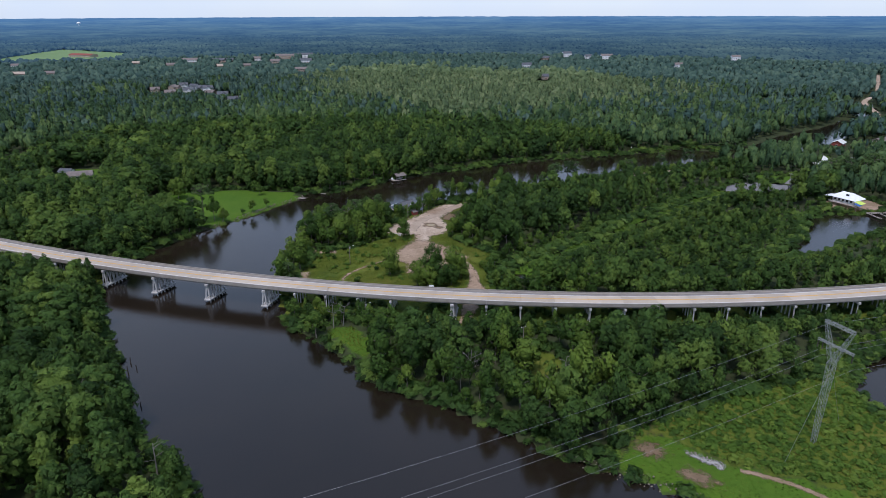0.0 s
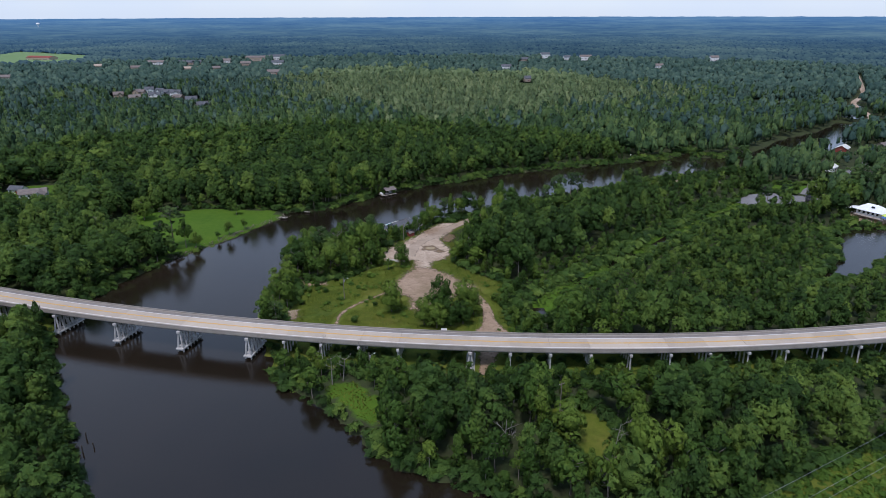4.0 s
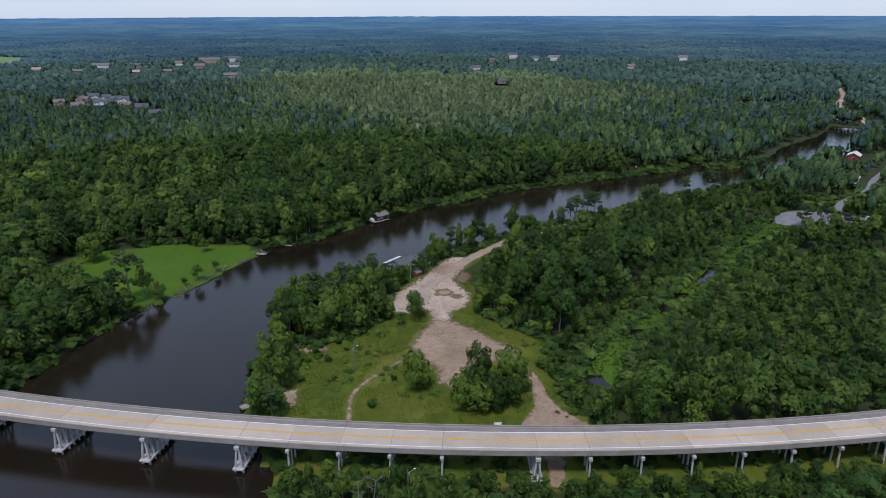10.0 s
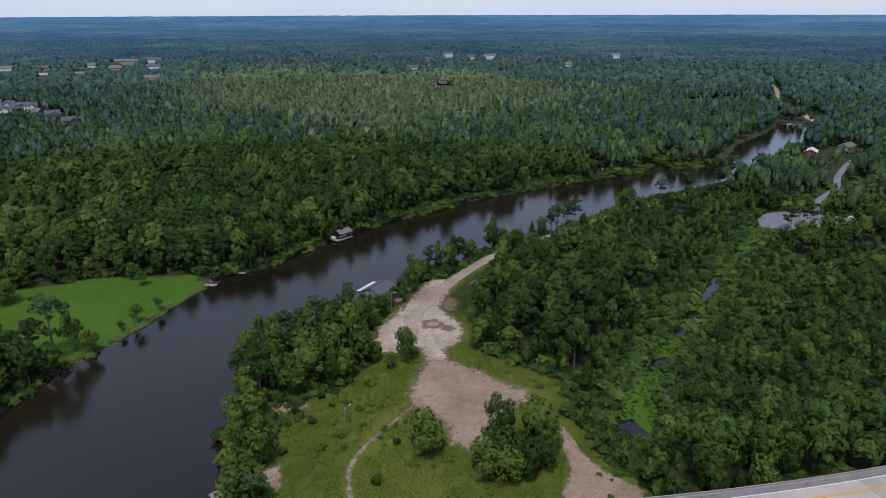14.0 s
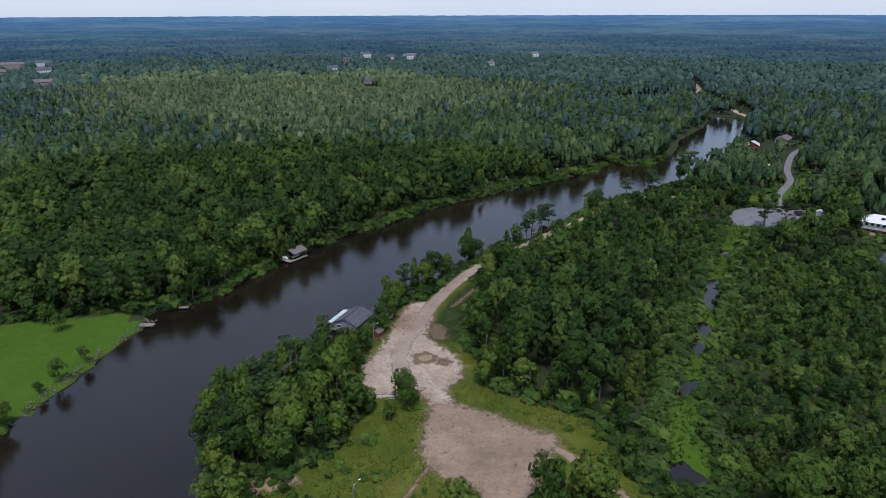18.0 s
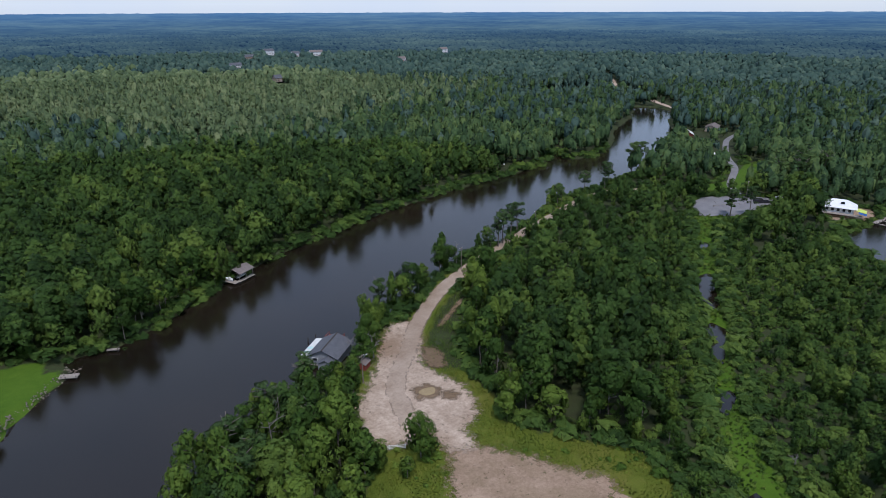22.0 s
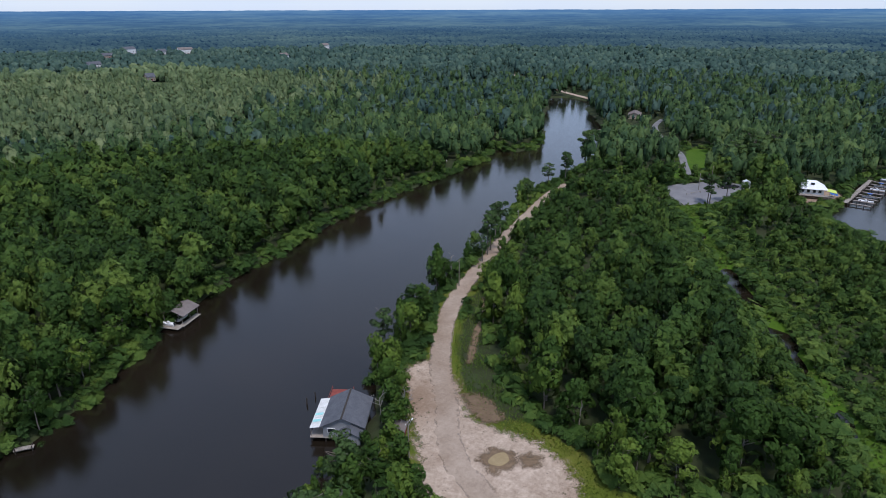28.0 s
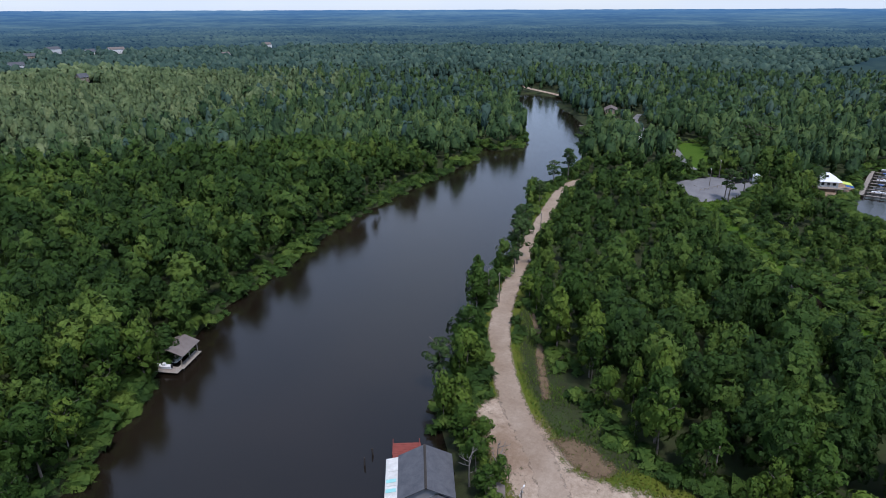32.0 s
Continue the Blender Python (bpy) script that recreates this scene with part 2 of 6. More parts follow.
def worn_ground(name, dark, light, stain):
    """Bare ground with broad stains, tyre-scuffed patches and fine stones."""
    m, nt, b = material(name)
    wide, mid, fine, grit = grain(nt, 0.045, 5, 0.65), grain(nt, 0.3, 4), grain(nt, 1.6, 3), grain(nt, 9.0, 2)
    base = mixed(nt, 0.5, ramp(nt, mid, [(0.3, dark), (0.7, light)]), ramp(nt, fine, [(0.3, dark), (0.7, light)]))
    n = nt.nodes.new("ShaderNodeMapRange")
    n.inputs[1].default_value, n.inputs[2].default_value, n.inputs[4].default_value = 0.48, 0.66, 0.75
    nt.links.new(wide, n.inputs[0])
    col = mixed(nt, n.outputs[0], base, stain)
    col = mixed(nt, 0.35, col, ramp(nt, grit, [(0.35, (0.45, 0.43, 0.4)), (0.65, (1.0, 1.0, 1.0))]), "MULTIPLY")
    nt.links.new(col, b.inputs["Base Color"])
    b.inputs["Roughness"].default_value, b.inputs["Specular IOR Level"].default_value = 0.95, 0.2
    bumped(nt, b, fine, 0.5, 0.06)
    # the layer thins out in patches towards its rim
    rim = nt.nodes.new("ShaderNodeAttribute")
    rim.attribute_name = "cover"
    patch = mixed(nt, 0.4, ramp(nt, grain(nt, 0.55, 4), [(0.0, (0, 0, 0)), (1.0, (1, 1, 1))]), ramp(nt, grain(nt, 3.0, 3), [(0.0, (0, 0, 0)), (1.0, (1, 1, 1))]))
    add = node(nt, "ShaderNodeMath")
    add.operation = "MULTIPLY_ADD"
    nt.links.new(patch, add.inputs[0])
    add.inputs[1].default_value = 3.0
    nt.links.new(rim.outputs["Fac"], add.inputs[2])
    step = nt.nodes.new("ShaderNodeMapRange")
    step.inputs[1].default_value, step.inputs[2].default_value = 1.75, 2.3
    nt.links.new(add.outputs[0], step.inputs[0])
    nt.links.new(step.outputs[0], b.inputs["Alpha"])
    return m


ASPHALT = rough_surface("worn_asphalt", (0.13, 0.13, 0.135), (0.24, 0.235, 0.23), 0.15, 0.92, 14, 0.3, 0.02)
RUBBLE = worn_ground("grey_rubble", (0.22, 0.21, 0.19), (0.46, 0.45, 0.42), (0.12, 0.13, 0.07))
GRAVEL = worn_ground("pale_shell_gravel", (0.27, 0.2, 0.138), (0.6, 0.485, 0.37), (0.22, 0.145, 0.088))
DIRT = worn_ground("pinkish_dirt", (0.23, 0.158, 0.102), (0.42, 0.31, 0.215), (0.18, 0.135, 0.07))
WET_DIRT = worn_ground("wet_brown_dirt", (0.13, 0.09, 0.052), (0.24, 0.17, 0.105), (0.105, 0.075, 0.04))
TRACK = worn_ground("road_crushed_stone", (0.29, 0.222, 0.16), (0.46, 0.37, 0.28), (0.24, 0.17, 0.112))
FIELD = rough_surface("mown_field", (0.1, 0.17, 0.06), (0.16, 0.24, 0.09), 0.008, 0.95, 9, 0.2, 0.05)
PUDDLE = rough_surface("muddy_puddle", (0.26, 0.19, 0.09), (0.34, 0.26, 0.13), 0.3, 0.08, 4, 0.0, 0.01)
CAR_PAINT = rough_surface("dark_car_paint", (0.02, 0.02, 0.022), (0.035, 0.035, 0.04), 0.6, 0.25, 4, 0.0, 0.01)
WHITE_CAR = rough_surface("white_car_paint", (0.7, 0.7, 0.7), (0.8, 0.8, 0.8), 0.6, 0.25, 4, 0.0, 0.01)
TYRE = rough_surface("tyre_rubber", (0.02, 0.02, 0.02), (0.04, 0.04, 0.04), 4, 0.9)


def deck_material():
    m, nt, b = material("bridge_deck_concrete")
    big, small = grain(nt, 0.12), grain(nt, 2.5)
    slab = nt.nodes.new("ShaderNodeObjectInfo").outputs["Random"]
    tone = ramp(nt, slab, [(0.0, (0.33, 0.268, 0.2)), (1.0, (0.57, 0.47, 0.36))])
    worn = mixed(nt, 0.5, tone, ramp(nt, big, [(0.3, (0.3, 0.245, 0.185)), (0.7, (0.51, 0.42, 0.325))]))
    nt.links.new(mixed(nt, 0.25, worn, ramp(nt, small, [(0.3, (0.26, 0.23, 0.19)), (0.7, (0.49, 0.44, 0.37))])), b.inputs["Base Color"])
    b.inputs["Roughness"].default_value = 0.85
    bumped(nt, b, small, 0.15, 0.01)
    return m


def shoulder_material():
    return rough_surface("stained_shoulder", (0.15, 0.135, 0.12), (0.26, 0.235, 0.21), 0.25, 0.9, 10, 0.15, 0.01)


def water_material():
    m, nt, b = material("tannin_river_water")
    big = grain(nt, 0.012, 3)
    nt.links.new(ramp(nt, big, [(0.35, (0.010, 0.0078, 0.0052)), (0.65, (0.017, 0.0125, 0.008))]), b.inputs["Base Color"])
    b.inputs["Roughness"].default_value = 0.06
    b.inputs["IOR"].default_value = 1.47
    ripple = node(nt, "ShaderNodeTexNoise", Scale=2.4, Detail=3.0, Roughness=0.55)
    nt.links.new(place_coords(nt), ripple.inputs["Vector"])
    bumped(nt, b, ripple.outputs["Fac"], 0.28, 0.09)
    return m


def ground_material():
    """Woodland floor, mown lawn, meadow and marsh, told apart by the land-use attribute."""
    m, nt, b = material("ground_cover")
    at = nt.nodes.new("ShaderNodeAttribute")
    at.attribute_name = "use"
    sep = nt.nodes.new("ShaderNodeSeparateColor")
    nt.links.new(at.outputs["Color"], sep.inputs[0])
    big, mid, small = grain(nt, 0.05, 5), grain(nt, 0.45, 4), grain(nt, 3.5, 3)
    floor = mixed(nt, 0.5, ramp(nt, big, [(0.3, (0.03, 0.034, 0.016)), (0.7, (0.05, 0.07, 0.022))]), ramp(nt, mid, [(0.3, (0.035, 0.032, 0.02)), (0.7, (0.05, 0.075, 0.025))]))
    lawn = mixed(nt, 0.4, ramp(nt, big, [(0.3, (0.047, 0.112, 0.007)), (0.7, (0.078, 0.145, 0.011))]), ramp(nt, mid, [(0.3, (0.045, 0.1, 0.007)), (0.7, (0.092, 0.155, 0.014))]))
    meadow = mixed(nt, 0.5, ramp(nt, big, [(0.34, (0.038, 0.07, 0.008)), (0.5, (0.108, 0.14, 0.013)), (0.68, (0.17, 0.155, 0.03))]), ramp(nt, mid, [(0.25, (0.036, 0.064, 0.009)), (0.55, (0.096, 0.125, 0.015)), (0.8, (0.17, 0.15, 0.042))]))
    bank = ramp(nt, mid, [(0.3, (0.06, 0.046, 0.032)), (0.7, (0.16, 0.125, 0.09))])
    edge = node(nt, "ShaderNodeMath")
    edge.operation = "MULTIPLY_ADD"
    nt.links.new(mid, edge.inputs[0])
    edge.inputs[1].default_value, edge.inputs[2].default_value = 0.8, -0.4

    def soft(sock):
        a = node(nt, "ShaderNodeMath")
        a.operation, a.use_clamp = "ADD", True
        nt.links.new(sock, a.inputs[0])
        nt.links.new(edge.outputs[0], a.inputs[1])
        r = nt.nodes.new("ShaderNodeMapRange")
        r.inputs[1].default_value, r.inputs[2].default_value = 0.35, 0.65
        nt.links.new(a.outputs[0], r.inputs[0])
        return r.outputs[0]
    col = mixed(nt, soft(sep.outputs[0]), floor, lawn)
    col = mixed(nt, soft(sep.outputs[1]), col, meadow)
    col = mixed(nt, soft(sep.outputs[2]), col, bank)
    col = mixed(nt, 0.3, col, ramp(nt, small, [(0.3, (0.3, 0.3, 0.3)), (0.7, (1.0, 1.0, 1.0))]), "MULTIPLY")
    nt.links.new(col, b.inputs["Base Color"])
    b.inputs["Roughness"].default_value, b.inputs["Specular IOR Level"].default_value = 0.95, 0.15
    bumped(nt, b, small, 0.6, 0.15)
    return m


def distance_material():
    """Far woodland whose kilometres of haze are put in as bluish colour and emission."""
    m, nt, b = material("haze_glow_woodland")
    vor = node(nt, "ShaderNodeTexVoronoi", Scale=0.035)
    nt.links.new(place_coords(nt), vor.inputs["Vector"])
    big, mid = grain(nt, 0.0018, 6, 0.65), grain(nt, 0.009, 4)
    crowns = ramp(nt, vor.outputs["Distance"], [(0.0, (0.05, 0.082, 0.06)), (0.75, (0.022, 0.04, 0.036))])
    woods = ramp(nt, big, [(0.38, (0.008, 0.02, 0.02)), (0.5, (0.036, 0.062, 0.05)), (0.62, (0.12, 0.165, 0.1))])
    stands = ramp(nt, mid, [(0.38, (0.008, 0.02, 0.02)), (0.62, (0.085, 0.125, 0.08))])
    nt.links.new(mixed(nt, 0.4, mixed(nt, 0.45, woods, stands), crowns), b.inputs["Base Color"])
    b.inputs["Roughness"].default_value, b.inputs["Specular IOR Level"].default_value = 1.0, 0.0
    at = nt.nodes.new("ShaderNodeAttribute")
    at.attribute_name = "haze_glow"
    # the woods themselves emit blue in place of real haze
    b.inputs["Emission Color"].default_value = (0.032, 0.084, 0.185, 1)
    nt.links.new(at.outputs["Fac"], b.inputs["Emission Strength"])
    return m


DECK, SHOULDER, WATER, GROUND, DISTANCE = deck_material(), shoulder_material(), water_material(), ground_material(), distance_material()


# ---- building helpers ----
def part(name, bm, mat, parent=None, label=""):
    """Links a bmesh as one mesh object, under a thing or a part where one is given."""
    me = bpy.data.meshes.new(name)
    bm.to_mesh(me)
    bm.free()
    me.materials.append(mat)
    ob = new(name, me)
    if parent is not None:
        ob.parent = parent
    return tagged(ob, label)


def thing(name, label, category, m=None, group=""):
    ob = new(name)
    ob.empty_display_size = 0.2
    if m is not None:
        ob.matrix_basis = m
    return tagged(ob, label, category, group)


def box(bm, size, at, turn=(0, 0, 0), bevel=0.0):
    r = bmesh.ops.create_cube(bm, size=1.0, matrix=Matrix.LocRotScale(at, Euler([radians(a) for a in turn]), size))
    if bevel:
        edges = {e for v in r["verts"] for e in v.link_edges}
        bmesh.ops.bevel(bm, geom=list(edges), offset=bevel, segments=1, affect="EDGES")
    return bm


def rod(bm, a, b, r1, r2=None, sides=8):
    a, b = Vector(a), Vector(b)
    d = b - a
    m = Matrix.Translation((a + b) / 2) @ d.to_track_quat("Z", "Y").to_matrix().to_4x4()
    bmesh.ops.create_cone(bm, cap_ends=True, segments=sides, radius1=r1, radius2=r1 if r2 is None else r2, depth=d.length, matrix=m)
    return bm


def solid(bm, outline, z0, z1):
    """A prism over an outline of (x, y)."""
    low = [bm.verts.new((x, y, z0)) for x, y in outline]
    top = [bm.verts.new((x, y, z1)) for x, y in outline]
    bm.faces.new(top)
    bm.faces.new(low[::-1])
    for i in range(len(low)):
        j = (i + 1) % len(low)
        bm.faces.new((low[i], low[j], top[j], top[i]))
    return bm


def prism(bm, profile, axis_from, axis_to):
    """A profile of (y, z) pulled along x."""
    a = [bm.verts.new((axis_from, y, z)) for y, z in profile]
    b = [bm.verts.new((axis_to, y, z)) for y, z in profile]
    bm.faces.new(a)
    bm.faces.new(b[::-1])
    for i in range(len(a)):
        j = (i + 1) % len(a)
        bm.faces.new((a[j], a[i], b[i], b[j]))
    bmesh.ops.recalc_face_normals(bm, faces=bm.faces)
    return bm


def array_mesh(name, verts, faces, mat, tint=None, outward=None):
    """A mesh from numpy arrays; all faces have the same number of corners."""
    me = bpy.data.meshes.new(name)
    n, k = faces.shape
    me.vertices.add(len(verts))
    me.vertices.foreach_set("co", np.ascontiguousarray(verts, dtype=np.float32).ravel())
    me.loops.add(n * k)
    me.loops.foreach_set("vertex_index", np.ascontiguousarray(faces, dtype=np.int32).ravel())
    me.polygons.add(n)
    me.polygons.foreach_set("loop_start", np.arange(0, n * k, k, dtype=np.int32))
    me.update(calc_edges=True)
    if tint is not None:
        at = me.attributes.new("tint", "FLOAT", "POINT")
        at.data.foreach_set("value", np.ascontiguousarray(tint, dtype=np.float32))
    if outward is not None:
        at = me.attributes.new("outward", "FLOAT_VECTOR", "POINT")
        at.data.foreach_set("vector", np.ascontiguousarray(outward, dtype=np.float32).ravel())
    me.materials.append(mat)
    return me


def inside(px, py, poly):
    hit = np.zeros(px.shape, bool)
    for (x0, y0), (x1, y1) in zip(poly, poly[1:] + poly[:1]):
        if y0 != y1:
            hit ^= ((y0 > py) != (y1 > py)) & (px < (x1 - x0) * (py - y0) / (y1 - y0) + x0)
    return hit


def edge_distance(px, py, line, closed=True):
    best = np.full(px.shape, 1e9)
    for (x0, y0), (x1, y1) in zip(line, line[1:] + (line[:1] if closed else [])):
        dx, dy = x1 - x0, y1 - y0
        u = np.clip(((px - x0) * dx + (py - y0) * dy) / (dx * dx + dy * dy + 1e-9), 0, 1)
        best = np.minimum(best, np.hypot(px - x0 - u * dx, py - y0 - u * dy))
    return best


def depth_in(px, py, poly):
    """Metres inside an outline (negative outside)."""
    d = edge_distance(px, py, poly)
    return np.where(inside(px, py, poly), d, -d)


def wobble(px, py, scale, seed=0):
    """Smooth uneven values from -1 to 1."""
    out = np.zeros(px.shape)
    rng = np.random.RandomState(seed)
    for k in range(6):
        a, ph, s = rng.uniform(0, 6.283), rng.uniform(0, 6.283), scale * rng.uniform(0.6, 1.7)
        out += np.sin((px * np.cos(a) + py * np.sin(a)) * 6.283 / s + ph)
    return out / 3.5


# ---- the plan ----
BANK_WEST = [(20, -60), (-25, 50), (-50, 95), (-58, 121), (-66, 132), (-79, 141), (-90, 155), (-106, 182), (-121, 206), (-143, 246), (-147, 258), (-144, 270),
             (-141, 282), (-135, 298), (-128.5, 313.5), (-118, 329.5), (-107, 344.3), (-97.5, 363), (-90, 375), (-85, 381), (-87, 391), (-73, 390), (-57, 402), (-41, 418)]
BANK_NORTH = [(-32, 425), (-7, 444), (14, 455), (28, 462), (52, 474), (82, 486), (117, 497), (156, 507), (180, 514), (200, 530), (212, 542), (205, 521), (226, 517),
              (250, 530), (275, 549), (309, 585), (345, 609), (376, 631), (398, 652), (420, 676), (436, 662)]
BANK_EAST = [(432, 622), (415, 612), (387, 600), (350, 560), (311, 525), (270, 497), (233, 473), (200, 462), (168, 453), (138, 446), (110, 430), (75, 408), (55, 401),
             (41, 393), (30, 386), (17, 377), (5, 370), (-8, 362), (-14, 352), (-27, 343), (-40, 334), (-55, 325), (-66, 316), (-70, 300), (-70, 287), (-71, 270)]
BANK_SOUTH = [(-70, 250), (-66, 236), (-60, 222), (-57, 211), (-49, 203), (-35, 189), (-18, 167), (-4, 162), (7, 153), (18, 146), (30, 136), (43, 129), (60, 120), (110, 85), (150, 40), (150, -60)]
RIVER = BANK_WEST + BANK_NORTH + BANK_EAST + BANK_SOUTH
LAKE = [(362, 790), (372, 752), (400, 768), (428, 760), (470, 775), (500, 800), (455, 812), (415, 826), (380, 815)]
UPPER_POND = [(448, 690), (470, 700), (500, 740), (520, 790), (500, 800), (470, 775), (452, 735)]
BASIN = [(198, 333), (178, 297), (150, 274), (173, 277), (208, 303), (240, 312), (300, 290), (335, 335), (292, 352), (262, 349), (246, 345), (215, 344)]
OXBOW = [(144, 184), (134, 179), (127, 172), (123, 162), (123, 150), (132, 140), (175, 128), (205, 160), (180, 186)]
POOLS = [[(118, 343), (126, 341), (116, 331), (107, 322), (99, 319), (106, 330)],
         [(84, 313), (91, 314), (95, 310), (86, 303), (75, 295), (72, 299), (80, 306)],
         [(57, 287), (64, 286), (60, 280), (52, 279)], [(143, 367), (153, 366), (148, 359), (141, 360)], [(26, 256), (30, 258), (35, 257.5), (38, 254), (37.5, 250), (34, 247), (30, 246.5), (27, 248.5), (25, 252)]]
WATERS = [RIVER, LAKE, UPPER_POND, BASIN, OXBOW] + POOLS

CLEARING = [(-64, 238), (-62, 252), (-60, 270), (-62, 283), (-50, 285), (-43, 287), (-31, 300), (-31, 312), (-27, 324), (-19, 338), (-7, 354), (4, 366), (8, 352),
            (4, 336), (8, 322), (8, 312), (4, 304), (8, 296), (14, 289), (24, 279), (24, 268), (20, 258), (19, 248), (26, 228), (10, 222), (-30, 228), (-58, 233)]
GLADE = [(24, 191), (28, 172), (31, 160), (40, 163), (38, 187)]
LAWN = [(-178, 367), (-166, 388), (-131, 394), (-94, 390), (-88, 378), (-98, 361), (-108, 342), (-116, 334), (-127, 319), (-150, 339), (-168, 353)]
MARSH = [(162, 380), (129, 350), (105, 332), (83, 308), (60, 288), (42, 272), (33, 262), (29, 254), (31, 247), (38, 249), (44, 260), (60, 279), (75, 294), (97, 311), (115, 330), (138, 349), (172, 378),
         (190, 374), (206, 379), (190, 384), (174, 391)]
BANK_MEADOW = [(-43, 203), (-35, 194), (-27, 184), (-22, 184), (-24, 196), (-33, 207)]
LINE_MEADOW = [(40, 131), (54, 146), (66, 151), (82, 160), (108, 168), (126, 178), (122, 160), (121, 148), (132, 134), (150, 100), (110, 85), (60, 120)]
CAR_PARK = [(176, 390), (188, 404), (202, 409), (214, 406), (226, 398), (234, 387), (224, 379), (208, 378), (190, 381)]
PARK_LAWN = [(203, 422), (212, 430), (243, 425), (262, 434), (295, 452), (299, 438), (264, 417), (243, 411), (224, 408)]
MOWN_STRIP = [(47, 137), (55.5, 145), (62, 140), (71, 131), (84, 126), (96, 121), (110, 100), (100, 88), (60, 119), (43, 130)]
MARINA_YARD = [(222, 352), (230, 346), (246, 347), (256, 353), (254, 366), (240, 371), (226, 366)]
VERGE = [(2, 338), (6, 348), (14, 358), (24, 368), (38, 378), (48, 384), (46, 379), (37, 370), (28, 359), (19, 349), (13, 339), (9, 330), (8, 320)]
OPEN_LAND = [GLADE, VERGE, CLEARING, LAWN, MARSH, BANK_MEADOW, LINE_MEADOW, CAR_PARK, PARK_LAWN, MARINA_YARD]
FAR_SITES = [(-247, 428), (-262, 438), (-383, 976), (-361, 958), (-345, 944), (-333, 936), (-388, 948), (-376, 906), (-352, 912), (-318, 902), (-296, 884), (-266, 830), (-402, 920), 
             (-357, 1523), (-318, 1560), (-410, 1480), (-470, 1430), (-540, 1440), (-290, 1420), (-350, 1400), (292, 1560), (368, 1486), (232, 1480), (640, 1450), (330, 1500), (-862, 1340), (-735, 1150), (-690, 1165),
             (-440, 1315), (-388, 1326), (-640, 1396), (-550, 1347), (-253, 1203), (165, 1289), (455, 1277), (165, 1052), (330, 529), (372, 540), (236, 350), (228, 357), (244, 350)]
YARDS = [[(-275, 412), (-268, 455), (-232, 456), (-228, 410)], [(-460, 710), (-462, 730), (-420, 830), (-400, 820)], [(-425, 880), (-420, 905), (-372, 892), (-374, 872)],
         [(-1010, 1440), (-1126, 1990), (-815, 1762), (-745, 1480)], [(-180, 505), (-172, 520), (-160, 516), (-166, 500)], [(318, 520), (340, 545), (352, 530), (328, 510)],
         [(262, 452), (270, 478), (298, 478), (300, 455)], [(434, 610), (440, 660), (462, 700), (480, 690), (455, 640), (446, 606)], [(430, 625), (452, 690), (466, 690), (446, 620)]]
SHORE_ROAD = [(-4, 340), (-1, 343.5), (6.5, 354), (13, 361.5), (21, 369.5), (31, 378), (43, 386), (58, 394.5), (73, 402.5), (88, 410.5), (105, 418.5), (125, 428), (147, 438), (172, 444), (196, 430)]
PARK_ROAD = [(225, 405), (236, 418), (250, 428), (275, 445), (300, 470), (345, 505), (380, 520)]
CAUSEWAY = [(425, 612), (440, 640), (458, 678), (478, 712), (520, 800), (600, 900), (760, 1150)]
FAR_ROAD = [(-520, 700), (-455, 735), (-428, 800), (-380, 870), (-330, 900)]
BRIDGE_AXIS = [(x, 2.904e-07 * x ** 3 + 8.105e-04 * x * x - 0.13 * x + 217.0) for x in range(-340, 341, 10)]


def water_depth(px, py):
    best = np.full(px.shape, -1e9)
    for w in WATERS:
        best = np.maximum(best, depth_in(px, py, w))
    return best


def openness(px, py):
    best = np.full(px.shape, -1e9)
    for o in OPEN_LAND + YARDS:
        best = np.maximum(best, depth_in(px, py, o))
    for line, half in ((SHORE_ROAD, 4.2), (PARK_ROAD, 4.5), (CAUSEWAY, 5.0), (FAR_ROAD, 6.0), (BRIDGE_AXIS, 9.5)):
        best = np.maximum(best, half - edge_distance(px, py, line, False))
    return best


def land_height(px, py, wet=None):
    """Low flat land, a short bank down into the water, and rising ground far off."""
    wet = water_depth(px, py) if wet is None else wet
    ragged = wet + 0.9 * wobble(px, py, 17, 3)
    shore = np.clip(0.5 - ragged / 2.6, 0, 1)
    flat = 1.45 + 0.12 * wobble(px, py, 90, 8)
    far = np.clip((np.hypot(px + 40, py - 150) - 2200) / 2500, 0, 1.2)
    return -1.3 + (flat + 1.3) * shore * shore * (3 - 2 * shore) + 30 * far ** 1.5


def spread(lo, hi, step, reach):
    """Even steps from lo to hi, widening outwards on both sides."""
    mid = list(np.arange(lo, hi + 0.1, step))
    out, d = [], step
    while sum(out) < reach:
        d *= 1.22
        out.append(d)
    up, down = hi + np.cumsum(out), lo - np.cumsum(out)
    return np.array(list(down[::-1]) + mid + list(up))


xs, ys = spread(-290, 480, 4.0, 4500), spread(20, 720, 4.0, 4200)
gx, gy = np.meshgrid(xs, ys)
wet = water_depth(gx, gy)
gz = land_height(gx, gy, wet)
nx, ny = len(xs), len(ys)
idx = np.arange(nx * ny).reshape(ny, nx)
quads = np.stack([idx[:-1, :-1], idx[:-1, 1:], idx[1:, 1:], idx[1:, :-1]], -1).reshape(-1, 4)
ground_mesh = array_mesh("ground", np.stack([gx, gy, gz], -1).reshape(-1, 3), quads, GROUND)
use = np.zeros((ny, nx, 4), np.float32)


def share(d, width=2.5):
    return np.clip(0.5 + d / width, 0, 1)


